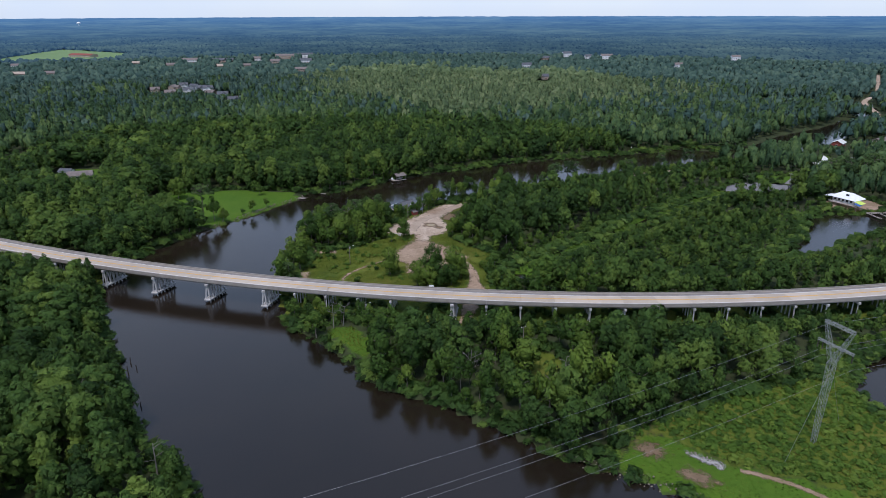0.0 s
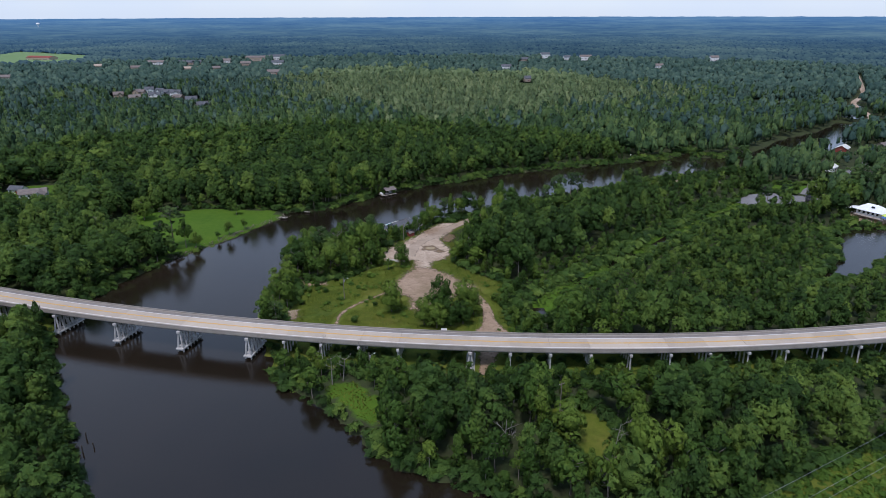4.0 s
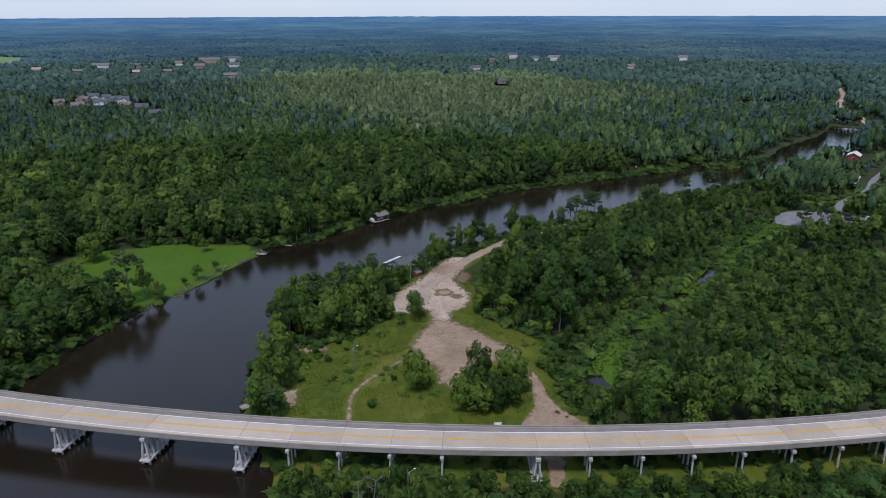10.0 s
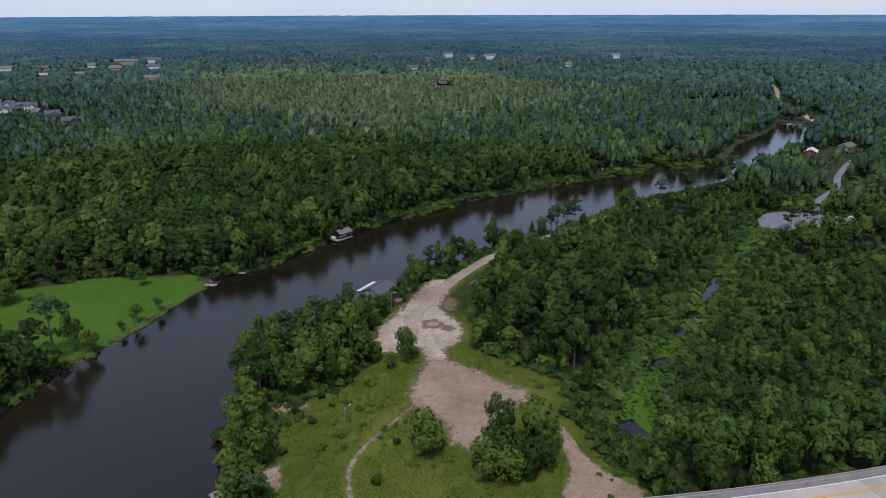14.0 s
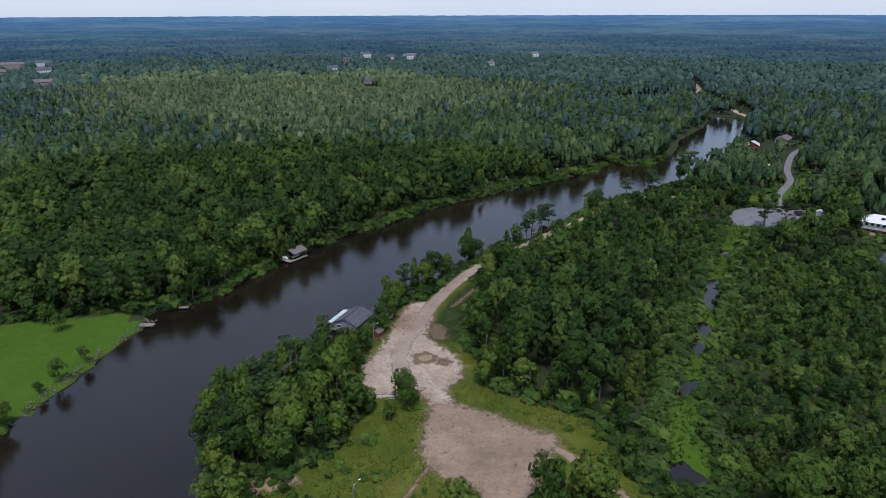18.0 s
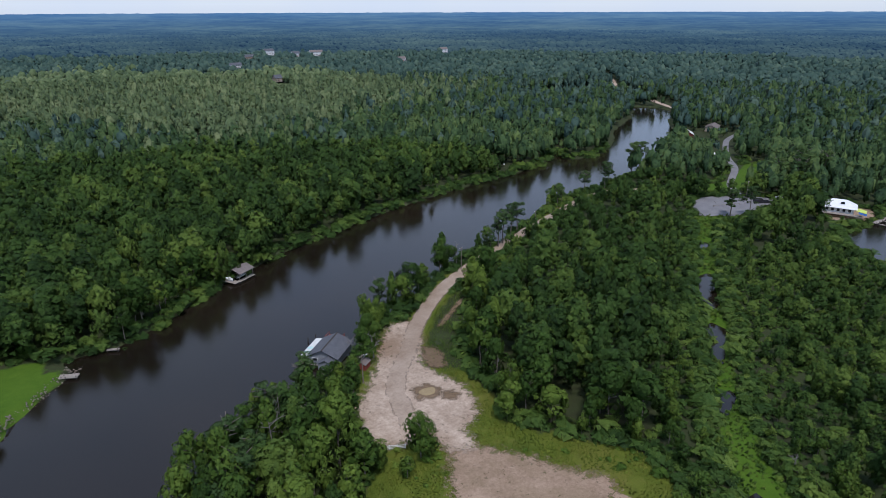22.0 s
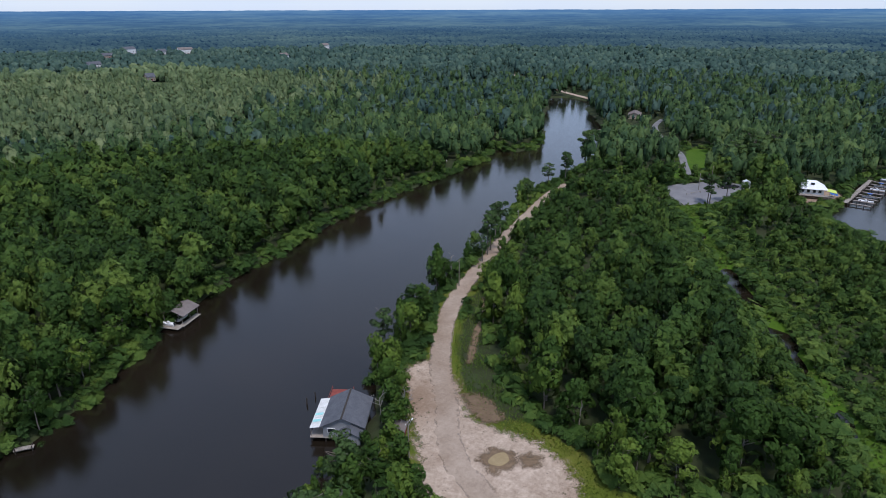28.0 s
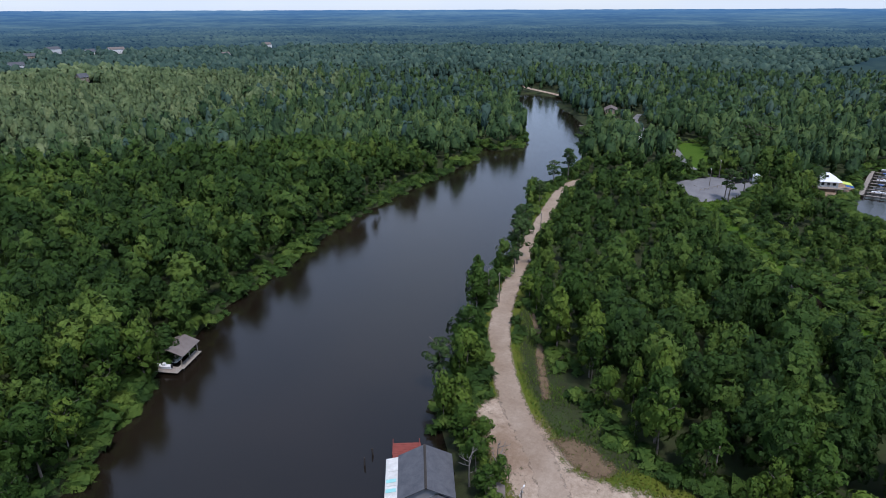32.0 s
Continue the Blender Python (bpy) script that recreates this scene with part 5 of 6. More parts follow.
def paved(px, py, gap=0.6):
    k = np.zeros(px.shape, bool)
    for o in (GRAVEL_LOT, DIRT_LOT, CAR_PARK, MARINA_YARD):
        k |= depth_in(px, py, o) > -gap
    for line, half in ((SHORE_ROAD, 2.6), (PARK_ROAD, 3.0), ([(9, 271), (12.2, 262), (13.6, 251), (12, 241), (11, 232), (8, 215), (4, 200)], 3.0), ([(-24, 277), (-35.3, 265), (-41.5, 252), (-43, 243), (-44, 236)], 1.2), ([(73, 128.5), (79, 126), (86, 121.5), (94, 113)], 0.6)):
        k |= edge_distance(px, py, line, False) < half + gap
    return k


bx, by = scatter(-75, 60, 165, 372, 3.6, RNG)
k = (depth_in(bx, by, CLEARING) > 0.5) & ~paved(bx, by, 0.9) & (water_depth(bx, by) < -1) & (wobble(bx, by, 26, 41) + 0.5 * wobble(bx, by, 9, 42) + np.where((bx < -22) & (by > 258), 0.55, 0.0) + np.where(bx > 14, 0.6, 0.0) > 0.35)
thicket("shrubbery", bx[k], by[k], 0.9, 2.4, 90, 0.17, "green shrubs scattered over the meadow", LUSH)
bx, by = scatter(-80, 210, 120, 400, 2.0, RNG)
k = (depth_in(bx, by, MARSH) > 0) & (water_depth(bx, by) < -0.3) & ~paved(bx, by)
thicket("marsh_plants", bx[k], by[k], 0.5, 1.5, 26, 0.28, "lush green marsh plants on wet ground", LUSH)
bx, by = scatter(-75, 60, 215, 372, 1.15, RNG)
k = (depth_in(bx, by, CLEARING) > 0.3) & ~paved(bx, by, 0.5) & (water_depth(bx, by) < -1) & (wobble(bx, by, 19, 81) + 0.6 * wobble(bx, by, 6, 82) > -0.1) & (depth_in(bx, by, VERGE) < 0)
thicket("tall_weeds", bx[k], by[k], 0.3, 0.8, 16, 0.3, "patches of tall yellow-green weeds in the meadow", WEEDS)
bx, by = scatter(40, 165, 80, 205, 1.7, RNG)
k = ((depth_in(bx, by, LINE_MEADOW) > -2) | ((edge_distance(bx, by, OXBOW) < 14) & (openness(bx, by) < 3))) & (depth_in(bx, by, MOWN_STRIP) < -0.6) & (water_depth(bx, by) < -0.3)
k &= (wobble(bx, by, 9, 46) > -1.1)
thicket("lush_scrub", bx[k], by[k], 0.9, 2.4, 34, 0.26, "dense lumpy green scrub under the power line", LUSH)
bx, by = scatter(-170, 330, 110, 600, 2.5, RNG)
d, o = water_depth(bx, by), openness(bx, by)
k = in_view(bx, by, 0, 420, 6) & (((d < 1.1) & (d > -5.0)) | ((o > -4.0) & (o < 0.3) & (d < -0.5))) & (depth_in(bx, by, LAWN) < -1) & ~paved(bx, by, 0.2) & ~inside(bx, by, HOUSE_PLOT) & (wobble(bx, by, 18, 47) > -0.95)
k &= (o < 0.4) & (np.hypot(bx + 87, by - 380) > 8) & (depth_in(bx, by, BANK_MEADOW) < -2.5) & (edge_distance(bx, by, BRIDGE_AXIS, False) > 7) & ~inside(bx, by, [(-8, 372), (60, 408), (120, 432), (110, 440), (30, 392)])
thicket("bank_thicket", bx[k], by[k], 1.8, 4.8, 34, 0.28, "leafy thicket along the banks and wood edges", LEAVES)
bx, by = scatter(-14, 125, 350, 445, 1.9, RNG)
k = inside(bx, by, [(-12, 360), (-2, 372), (30, 392), (60, 408), (110, 440), (125, 434), (60, 396), (24, 374), (8, 362)]) & (water_depth(bx, by) < 0.4) & (edge_distance(bx, by, SHORE_ROAD, False) > 3.4) & (wobble(bx, by, 12, 91) > -0.7)
thicket("shore_thicket", bx[k], by[k], 0.9, 2.6, 34, 0.25, "low leafy bushes between the lane and the water", LEAVES)
bx, by = scatter(20, 210, 225, 400, 2.6, RNG)
o = openness(bx, by)
k = (inside(bx, by, LOW_WOOD) | ((depth_in(bx, by, MARSH) > -15) & (depth_in(bx, by, MARSH) < 0))) & (water_depth(bx, by) < -0.8) & (o < 0.5)
thicket("undergrowth", bx[k], by[k], 1.4, 3.4, 40, 0.25, "dense green undergrowth round the marsh", LEAVES)
bx, by = scatter(-260, 300, 180, 330, 3.4, RNG)
k = (edge_distance(bx, by, BRIDGE_AXIS, False) < 8.5) & (water_depth(bx, by) < -0.8) & (np.abs(bx - 8) > 7) & ~inside(bx, by, CLEARING) & (wobble(bx, by, 14, 49) > -0.5) & in_view(bx, by, 0, 420, 6)
thicket("verge_thicket", bx[k], by[k], 1.4, 3.6, 60, 0.22, "dark green scrub growing under the bridge", LEAVES)


def grass(name, outline, step, tall_h, label, mat, bare=None):
    """Blades in tufts, joined, since nobody could count them."""
    rng = np.random.RandomState(5)
    ax, ay = np.array(outline).T
    gx, gy = scatter(ax.min(), ax.max(), ay.min(), ay.max(), step, rng)
    k = (depth_in(gx, gy, outline) > 0.2) & (water_depth(gx, gy) < -0.4) & ~paved(gx, gy, -0.9) & (~paved(gx, gy, 0.2) | (rng.uniform(size=gx.shape) < 0.4)) & (wobble(gx, gy, 6, 57) + 0.6 * wobble(gx, gy, 23, 58) > -0.7)
    gx, gy = gx[k], gy[k]
    gz = land_height(gx, gy)
    n = len(gx)
    a = rng.uniform(0, 6.28, (n, 3))
    h = tall_h * rng.uniform(0.5, 1.4, (n, 1)) * (1 + 0.5 * wobble(gx, gy, 11, 51))[:, None]
    root = np.stack([gx, gy, gz], -1)[:, None, :]
    side = np.stack([np.cos(a), np.sin(a), np.zeros_like(a)], -1)
    lean = np.stack([-np.sin(a) * 0.5, np.cos(a) * 0.5, np.ones_like(a)], -1) * h[..., None]
    w = 0.35 * step
    v = np.stack([root - side * w, root + side * w, root + lean], 2).reshape(-1, 3)
    t = np.repeat(np.clip(0.5 + 0.35 * wobble(gx, gy, 17, 53) + rng.normal(0, 0.12, n), 0, 1), 9)
    up = np.repeat(unit(rng.normal(scale=0.25, size=(n * 3, 3)) + (0, 0, 1)), 3, axis=0)
    me = array_mesh(name, v, np.arange(len(v), dtype=np.int32).reshape(-1, 3), mat, t, up)
    return tagged(new(name, me), label, "grass", kind="stuff")


GRASS_BLADES = foliage("grass_blades", (0.05, 0.088, 0.012), (0.115, 0.155, 0.018), (0.2, 0.2, 0.04), leaf=0)
MARSH_BLADES = foliage("marsh_blades", (0.045, 0.09, 0.018), (0.075, 0.135, 0.022), (0.125, 0.175, 0.035), leaf=0)
grass("verge_grass", VERGE, 0.6, 0.4, "long dark green grass beside the lane", LUSH)
grass("meadow_grass", CLEARING, 0.62, 0.28, "rough yellow-green meadow grass", GRASS_BLADES)
grass("bank_grass", BANK_MEADOW, 1.0, 0.4, "rough green grass on the bank", GRASS_BLADES)
grass("line_grass", MOWN_STRIP, 1.0, 0.2, "short green grass under the power line", LUSH)
grass("marsh_grass", MARSH, 1.3, 0.6, "lush marsh grass round dark pools", MARSH_BLADES)


# ---- power line ----
def lattice(bm, a, b, wa, wb, panels, r=0.05, out=(1, 0, 0)):
    """A four-legged braced mast from a to b."""
    a, b = Vector(a), Vector(b)
    d = (b - a).normalized()
    u = Vector(out)
    u = (u - d * u.dot(d)).normalized()
    v = d.cross(u)
    rings = []
    for i in range(panels + 1):
        f = i / panels
        c, w = a.lerp(b, f), wa + (wb - wa) * f
        rings.append([c + (u * sx + v * sy) * w / 2 for sx, sy in ((-1, -1), (1, -1), (1, 1), (-1, 1))])
    for p, q in zip(rings, rings[1:]):
        for i in range(4):
            j = (i + 1) % 4
            rod(bm, p[i], q[i], r, None, 4)
            rod(bm, p[i], q[j], r * 0.6, None, 3)
            rod(bm, p[j], q[i], r * 0.6, None, 3)
            rod(bm, q[i], q[j], r * 0.6, None, 3)
    return bm


LINE_WAY = Vector((-0.92, -0.39, 0)).normalized()
ACROSS = Vector((-LINE_WAY.y, LINE_WAY.x, 0))
pylon_at = Matrix.Translation((96.8, 139.4, 1.3)) @ Matrix((ACROSS, LINE_WAY, Vector((0, 0, 1)))).transposed().to_4x4()
pylon = thing("power_pylon", "tall galvanised steel lattice power pylon standing in marsh scrub", "pylon", pylon_at)
part("mast", lattice(bmesh.new(), (0, 0, 0), (0, 0, 24), 0.9, 1.6, 18, 0.033), STEEL, pylon)
part("fork_arm", lattice(bmesh.new(), (0, 0, 24), (-3.6, 0, 34), 1.4, 0.6, 8, 0.03, (0, 1, 0)), STEEL, pylon)
part("fork_arm", lattice(bmesh.new(), (0, 0, 24), (3.6, 0, 34), 1.4, 0.6, 8, 0.03, (0, 1, 0)), STEEL, pylon)
part("top_beam", lattice(bmesh.new(), (-3.9, 0, 34), (3.9, 0, 34), 0.7, 0.7, 8, 0.036, (0, 0, 1)), STEEL, pylon)
part("cross_arm", lattice(bmesh.new(), (-4.8, 0, 28.6), (4.8, 0, 28.6), 0.5, 0.5, 10, 0.032, (0, 0, 1)), STEEL, pylon)
for o, z in ((-4.6, 28.4), (-3.3, 28.4), (4.6, 28.4)):
    part("insulator", rod(bmesh.new(), (o, 0, z - 0.3), (o, 0, z - 2.1), 0.13, 0.13, 6), DARK_WOOD, pylon)
for o in (-1.0, 1.0):
    part("guy_wire", rod(bmesh.new(), (o * 1.5, 0, 28), (o * 3, 14 * o, 0), 0.03, None, 4), WIRE, pylon)
for o, z in ((-4.6, 27.4), (-3.3, 26.6), (4.6, 26.4), (-3.8, 34.9)):
    cable = thing("power_cable", "thin sagging aluminium power cable across the river", "cable", group="power cables")
    for end in (1, -1):
        bm = bmesh.new()
        span, sag, n = 300, 8.0, 18
        base = Vector((96.5, 138.2, 0)) + ACROSS * o
        last = None
        for i in range(n + 1):
            u = i / n
            q = base + LINE_WAY * span * u * end + Vector((0, 0, z - 4 * sag * u * (1 - u)))
            ring = [bm.verts.new(q + ACROSS * 0.018 * math.cos(a) + Vector((0, 0, 0.018 * math.sin(a)))) for a in (0.0, 2.09, 4.19)]
            for k in range(3 if last else 0):
                bm.faces.new((last[k], last[(k + 1) % 3], ring[(k + 1) % 3], ring[k]))
            last = ring
        part("strand", bm, WIRE, cable)


# ---- timber poles ----
def pole(x, y, h, label, lamp=False, lean=0.0, arm=True):
    z = float(land_height(np.array([x]), np.array([y]))[0])
    t = thing("utility_pole", label, "pole", pose(x, y, z, lean, 0, 25), "timber poles")
    part("shaft", rod(bmesh.new(), (0, 0, -0.4), (0, 0, h), 0.17, 0.11, 8), POLE_WOOD, t)
    if arm:
        part("cross_arm", box(bmesh.new(), (1.9, 0.12, 0.14), (0, 0.12, h - 0.5)), POLE_WOOD, t)
        for o in (-0.8, 0.0, 0.8):
            part("insulator", rod(bmesh.new(), (o, 0.12, h - 0.43), (o, 0.12, h - 0.15), 0.06, 0.04, 6), WHITE_WALL, t)
    part("transformer", rod(bmesh.new(), (0.32, 0, h - 2.0), (0.32, 0, h - 1.1), 0.22, 0.22, 10), STEEL, t) if not arm else None
    if lamp:
        bm = bmesh.new()
        rod(bm, (0, 0, h - 1.2), (1.6, 0, h - 0.7), 0.035, None, 5)
        part("lamp_arm", bm, STEEL, t)
        part("lamp_head", box(bmesh.new(), (0.55, 0.22, 0.14), (1.8, 0, h - 0.68), bevel=0.03), WHITE_WALL, t)


pole(-41.3, 266.0, 9.5, "weathered timber utility pole in the meadow", True, 0, False)
pole(-18.8, 334.3, 8.5, "weathered timber utility pole beside the gravel", True)
pole(11.5, 317.0, 8.5, "weathered timber utility pole at the wood's edge", False, 1.5, False)
pole(-27.8, 208.0, 9.0, "weathered timber utility pole below the bridge", True, 0, False)
pole(-65.5, 250.0, 10.5, "leaning weathered timber pole on the bank", False, 9, False)
pole(26.4, 186.7, 10.0, "weathered timber utility pole among trees", False, 0, True)
pole(44.0, 388.5, 9.0, "weathered timber utility pole beside the lane", False)
pole(96.0, 411.5, 9.0, "weathered timber utility pole beside the lane", False)
pole(222.0, 398.0, 9.0, "timber pole at the car park", True)
pole(246.0, 432.0, 9.0, "timber pole beside the park lawn", False)
pole(206.0, 396.0, 8.0, "timber pole on the car park's edge", True)


# ---- gate of the gravel area ----
gate = thing("board_fence", "white painted three-rail board fence across the lane", "fence", pose(-23.6, 305.8, 1.5, 0, 0, -23))
for i in range(4):
    part("post", box(bmesh.new(), (0.14, 0.14, 1.35), (-2.7 + 1.8 * i, 0, 0.6), bevel=0.01), WHITE_WALL, gate)
for z in (0.4, 0.8, 1.15):
    part("rail", box(bmesh.new(), (5.6, 0.05, 0.16), (0, -0.1, z)), WHITE_WALL, gate)


# ---- houses ----
def gable_roof(bm, w, l, base, rise, over=0.5, thick=0.16):
    """Ridge along x; w across y."""
    h = w / 2 + over
    drop = rise * over / (w / 2)
    top = [(-h, base - drop), (0, base + rise), (h, base - drop)]
    return prism(bm, top + [(h, base - drop - thick), (0, base + rise - thick), (-h, base - drop - thick)], -l / 2 - over, l / 2 + over)


def window(parent, at, turn, w=1.1, h=1.2):
    fr = part("window", box(bmesh.new(), (w + 0.2, 0.1, h + 0.2), at, (0, 0, turn), 0.01), WHITE_WALL, parent)
    c, s = math.cos(radians(turn)), math.sin(radians(turn))
    part("pane", box(bmesh.new(), (w, 0.06, h), (at[0] + s * 0.035, at[1] - c * 0.035, at[2]), (0, 0, turn)), DARK_PANE, fr)


def house(name, x, y, turn, l, w, h, rise, wall, roof, label, floors=1, wing=None, group="", z=1.45):
    t = thing(name, label, "house", pose(x, y, z, 0, 0, turn), group)
    part("wall", prism(bmesh.new(), [(-w / 2, -0.3), (w / 2, -0.3), (w / 2, h), (0, h + rise - 0.2), (-w / 2, h)], -l / 2, l / 2), wall, t)
    part("roof", gable_roof(bmesh.new(), w, l, h, rise), roof, t)
    if wing:
        wl, ww, off = wing
        bm = bmesh.new()
        prism(bm, [(-ww / 2, -0.3), (ww / 2, -0.3), (ww / 2, h), (0, h + rise * 0.8 - 0.2), (-ww / 2, h)], -wl / 2, wl / 2)
        bmesh.ops.transform(bm, matrix=Matrix.Translation((off, -w / 2 - wl / 2 + 1.0, 0)) @ Matrix.Rotation(radians(90), 4, "Z"), verts=bm.verts)
        part("wing_wall", bm, wall, t)
        bm = gable_roof(bmesh.new(), ww, wl + 1.6, h, rise * 0.8)
        bmesh.ops.transform(bm, matrix=Matrix.Translation((off, -w / 2 - wl / 2 + 1.4, 0.012)) @ Matrix.Rotation(radians(90), 4, "Z"), verts=bm.verts)
        part("wing_roof", bm, roof, t)
    for fl in range(floors):
        zc = 1.5 + fl * 2.8
        for i in range(max(2, int(l / 3.2))):
            xo = -l / 2 + 1.6 + i * (l - 3.2) / max(1, max(2, int(l / 3.2)) - 1)
            window(t, (xo, -w / 2 - 0.03, zc), 0)
            window(t, (xo, w / 2 + 0.03, zc), 180)
        window(t, (l / 2 + 0.03, 0, zc), 90)
        window(t, (-l / 2 - 0.03, 0, zc), -90)
    part("door", box(bmesh.new(), (1.0, 0.1, 2.1), (l * 0.12, -w / 2 - 0.04, 1.05), bevel=0.01), RED_WALL, t)
    return t


VILLAGE = "village houses"
house("house", -247, 428, 20, 15, 8, 3.0, 2.2, WHITE_WALL, BROWN_ROOF, "low white house with a brown gabled roof", 1, (7, 6, 4), VILLAGE)
house("house", -262, 438, -10, 9, 6, 2.8, 1.8, WHITE_WALL, SHINGLE, "small white outbuilding with a dark roof", 1, None, VILLAGE)
for i, (x, y, turn, l, w, h, fl, wall, roof) in enumerate([
        (-383, 976, 15, 12, 9, 5.8, 2, WHITE_WALL, SHINGLE), (-361, 958, -20, 12, 9, 5.8, 2, WHITE_WALL, SHINGLE), (-345, 944, 10, 12, 9, 5.6, 2, GREY_WALL, SHINGLE), (-333, 936, 5, 13, 9, 5.8, 2, WHITE_WALL, SHINGLE),
        (-388, 948, 80, 12, 9, 5.6, 2, TAN_WALL, BROWN_ROOF), (-376, 906, 30, 14, 10, 3.4, 1, TAN_WALL, BROWN_ROOF), (-352, 912, 10, 14, 9, 5.6, 2, WHITE_WALL, SHINGLE), (-318, 902, -25, 14, 10, 3.4, 1, TAN_WALL, BROWN_ROOF),
        (-296, 884, 15, 14, 10, 3.4, 1, WHITE_WALL, SHINGLE), (-266, 830, 35, 13, 9, 3.4, 1, GREY_WALL, SHINGLE), (-402, 920, 20, 12, 9, 5.6, 2, TAN_WALL, BROWN_ROOF)]):
    kinds = {"white_painted_boards": "white", "grey_siding": "grey", "tan_brick": "tan brick"}
    house("house", x, y, turn, l, w, h, 3.0, wall, roof, "%s %s house with a dark gabled roof" % ("two-storey" if fl == 2 else "single-storey", kinds[wall.name]), fl, (5, 6, 2), VILLAGE)
house("house", -205, 560, 30, 13, 9, 3.2, 2.2, TAN_WALL, BROWN_ROOF, "brown roofed house half hidden by trees", 1, None, VILLAGE)
house("house", -150, 520, -15, 9, 7, 3.0, 2.2, RED_WALL, BROWN_ROOF, "small reddish house deep in trees", 1, None, VILLAGE)
for i, (x, y, turn, l, w, h) in enumerate([(-357, 1523, 5, 42, 14, 9), (-318, 1560, 10, 36, 14, 9), (-410, 1480, 0, 30, 16, 6), (-470, 1430, 0, 46, 18, 6), (-540, 1440, 8, 40, 18, 6), (-290, 1420, 12, 24, 12, 6), (-350, 1400, 12, 20, 12, 6),
                                           (292, 1560, 20, 22, 12, 10), (368, 1486, 0, 26, 12, 9), (232, 1480, 10, 24, 10, 5), (640, 1450, 0, 18, 10, 8), (330, 1500, 15, 16, 10, 7), (-253, 1203, 10, 26, 10, 5), (165, 1289, 5, 18, 10, 5), (455, 1277, 10, 16, 9, 5), (165, 1052, 10, 10, 8, 5)]):
    house("apartment_building", x, y, turn, l, w, h, 3.5, WHITE_WALL if i % 3 else TAN_WALL, SHINGLE if i % 2 else BROWN_ROOF, "distant pale multi-storey block above the forest", 2, None, "distant blocks", 6.0)
for i, (x, y, l, w) in enumerate([(-862, 1340, 56, 18), (-735, 1150, 34, 14), (-690, 1165, 30, 14), (-640, 1396, 30, 14), (-550, 1347, 34, 14), (-440, 1315, 44, 14), (-388, 1326, 40, 16)]):
    house("warehouse", x, y, 4, l, w, 6, 3.0, WHITE_WALL if i == 0 else TAN_WALL, TAN_WALL if i % 2 else BROWN_ROOF, "long pale low building among trees", 1, None, "distant warehouses", 3.0)
house("warehouse", -880, 1640, -20, 70, 24, 6, 3.0, TAN_WALL, RED_WALL, "long low building with a reddish roof beside a field", 1, None, "distant warehouses", 5.0)
house("house", 279, 465, 40, 10, 7, 3.4, 1.8, WHITE_WALL, TIN, "cottage with a pale weathered metal roof", 1, None, VILLAGE)
house("house", 330, 529, 45, 11, 8, 3.4, 2.0, RED_WALL, TIN, "red waterside cottage with a pale roof", 1, None, VILLAGE)
house("house", 372, 540, 30, 16, 9, 3.2, 2.0, TAN_WALL, BROWN_ROOF, "tan house behind riverside trees", 1, None, VILLAGE)
house("house", 430, 790, 10, 22, 10, 3.2, 2.0, TAN_WALL, BROWN_ROOF, "long low tan building beside the upper pond", 1, None, VILLAGE)

tower = thing("water_tower", "white bulb-topped water tower on the far horizon", "water tower", pose(-1860, 3480, 20))
part("stem", rod(bmesh.new(), (0, 0, -10), (0, 0, 34), 2.4, 1.8, 12), WHITE_WALL, tower)
bm = bmesh.new()
bmesh.ops.create_uvsphere(bm, u_segments=20, v_segments=12, radius=9, matrix=Matrix.Translation((0, 0, 38)) @ Matrix.Diagonal((1, 1, 0.62, 1)))
part("tank", bm, WHITE_WALL, tower)

# the grey house on the bank, half over the water; its long side follows the river
RH = thing("river_house", "grey gabled house over the water with a tin porch roof", "house", pose(-21.6, 352.4, 0, 0, 0, 46))
part("wall", prism(bmesh.new(), [(-4.6, 1.3), (3.6, 1.3), (3.6, 4.0), (-0.4, 5.9), (-4.6, 4.0)], -5.0, 5.0), GREY_WALL, RH)
part("roof", prism(bmesh.new(), [(4.2, 3.88), (-0.4, 6.15), (-5.2, 3.92), (-5.2, 3.78), (-0.4, 6.0), (4.2, 3.74)], -5.5, 5.5), SHINGLE, RH)
part("ridge_cap", prism(bmesh.new(), [(-0.62, 6.08), (-0.4, 6.2), (-0.18, 6.08)], -5.5, 5.5), DARK_WOOD, RH)
part("side_wing", prism(bmesh.new(), [(-4.4, 1.3), (-0.2, 1.3), (-0.2, 3.4), (-2.3, 4.4), (-4.4, 3.4)], -7.6, -5.0), GREY_WALL, RH)
part("wing_roof", prism(bmesh.new(), [(0.1, 3.28), (-2.3, 4.6), (-4.8, 3.28), (-4.8, 3.16), (-2.3, 4.46), (0.1, 3.16)], -7.9, -4.98), SHINGLE, RH)
window(RH, (-5.04, 1.9, 2.9), -90, 1.5, 0.8)
part("floor_deck", box(bmesh.new(), (10.4, 11.0, 0.22), (0, 0.9, 1.15), bevel=0.02), PLANKS, RH)
for i in range(6):
    part("porch_sheet", box(bmesh.new(), (1.72, 2.3, 0.05), (-4.4 + 1.76 * i, 5.15, 3.62 - 0.02 * (i % 2)), (-9, 0, 0)), TIN, RH, "pale weathered tin sheet")
for x in (-2.9, -0.6):
    part("patch_sheet", box(bmesh.new(), (0.8, 1.7, 0.03), (x, 5.3, 3.66), (-9, 0, 0)), TURQUOISE, RH, "turquoise patch on the tin roof")
for i in range(5):
    part("porch_post", box(bmesh.new(), (0.12, 0.12, 2.3), (-4.9 + 2.4 * i, 6.1, 2.35)), PLANKS, RH)
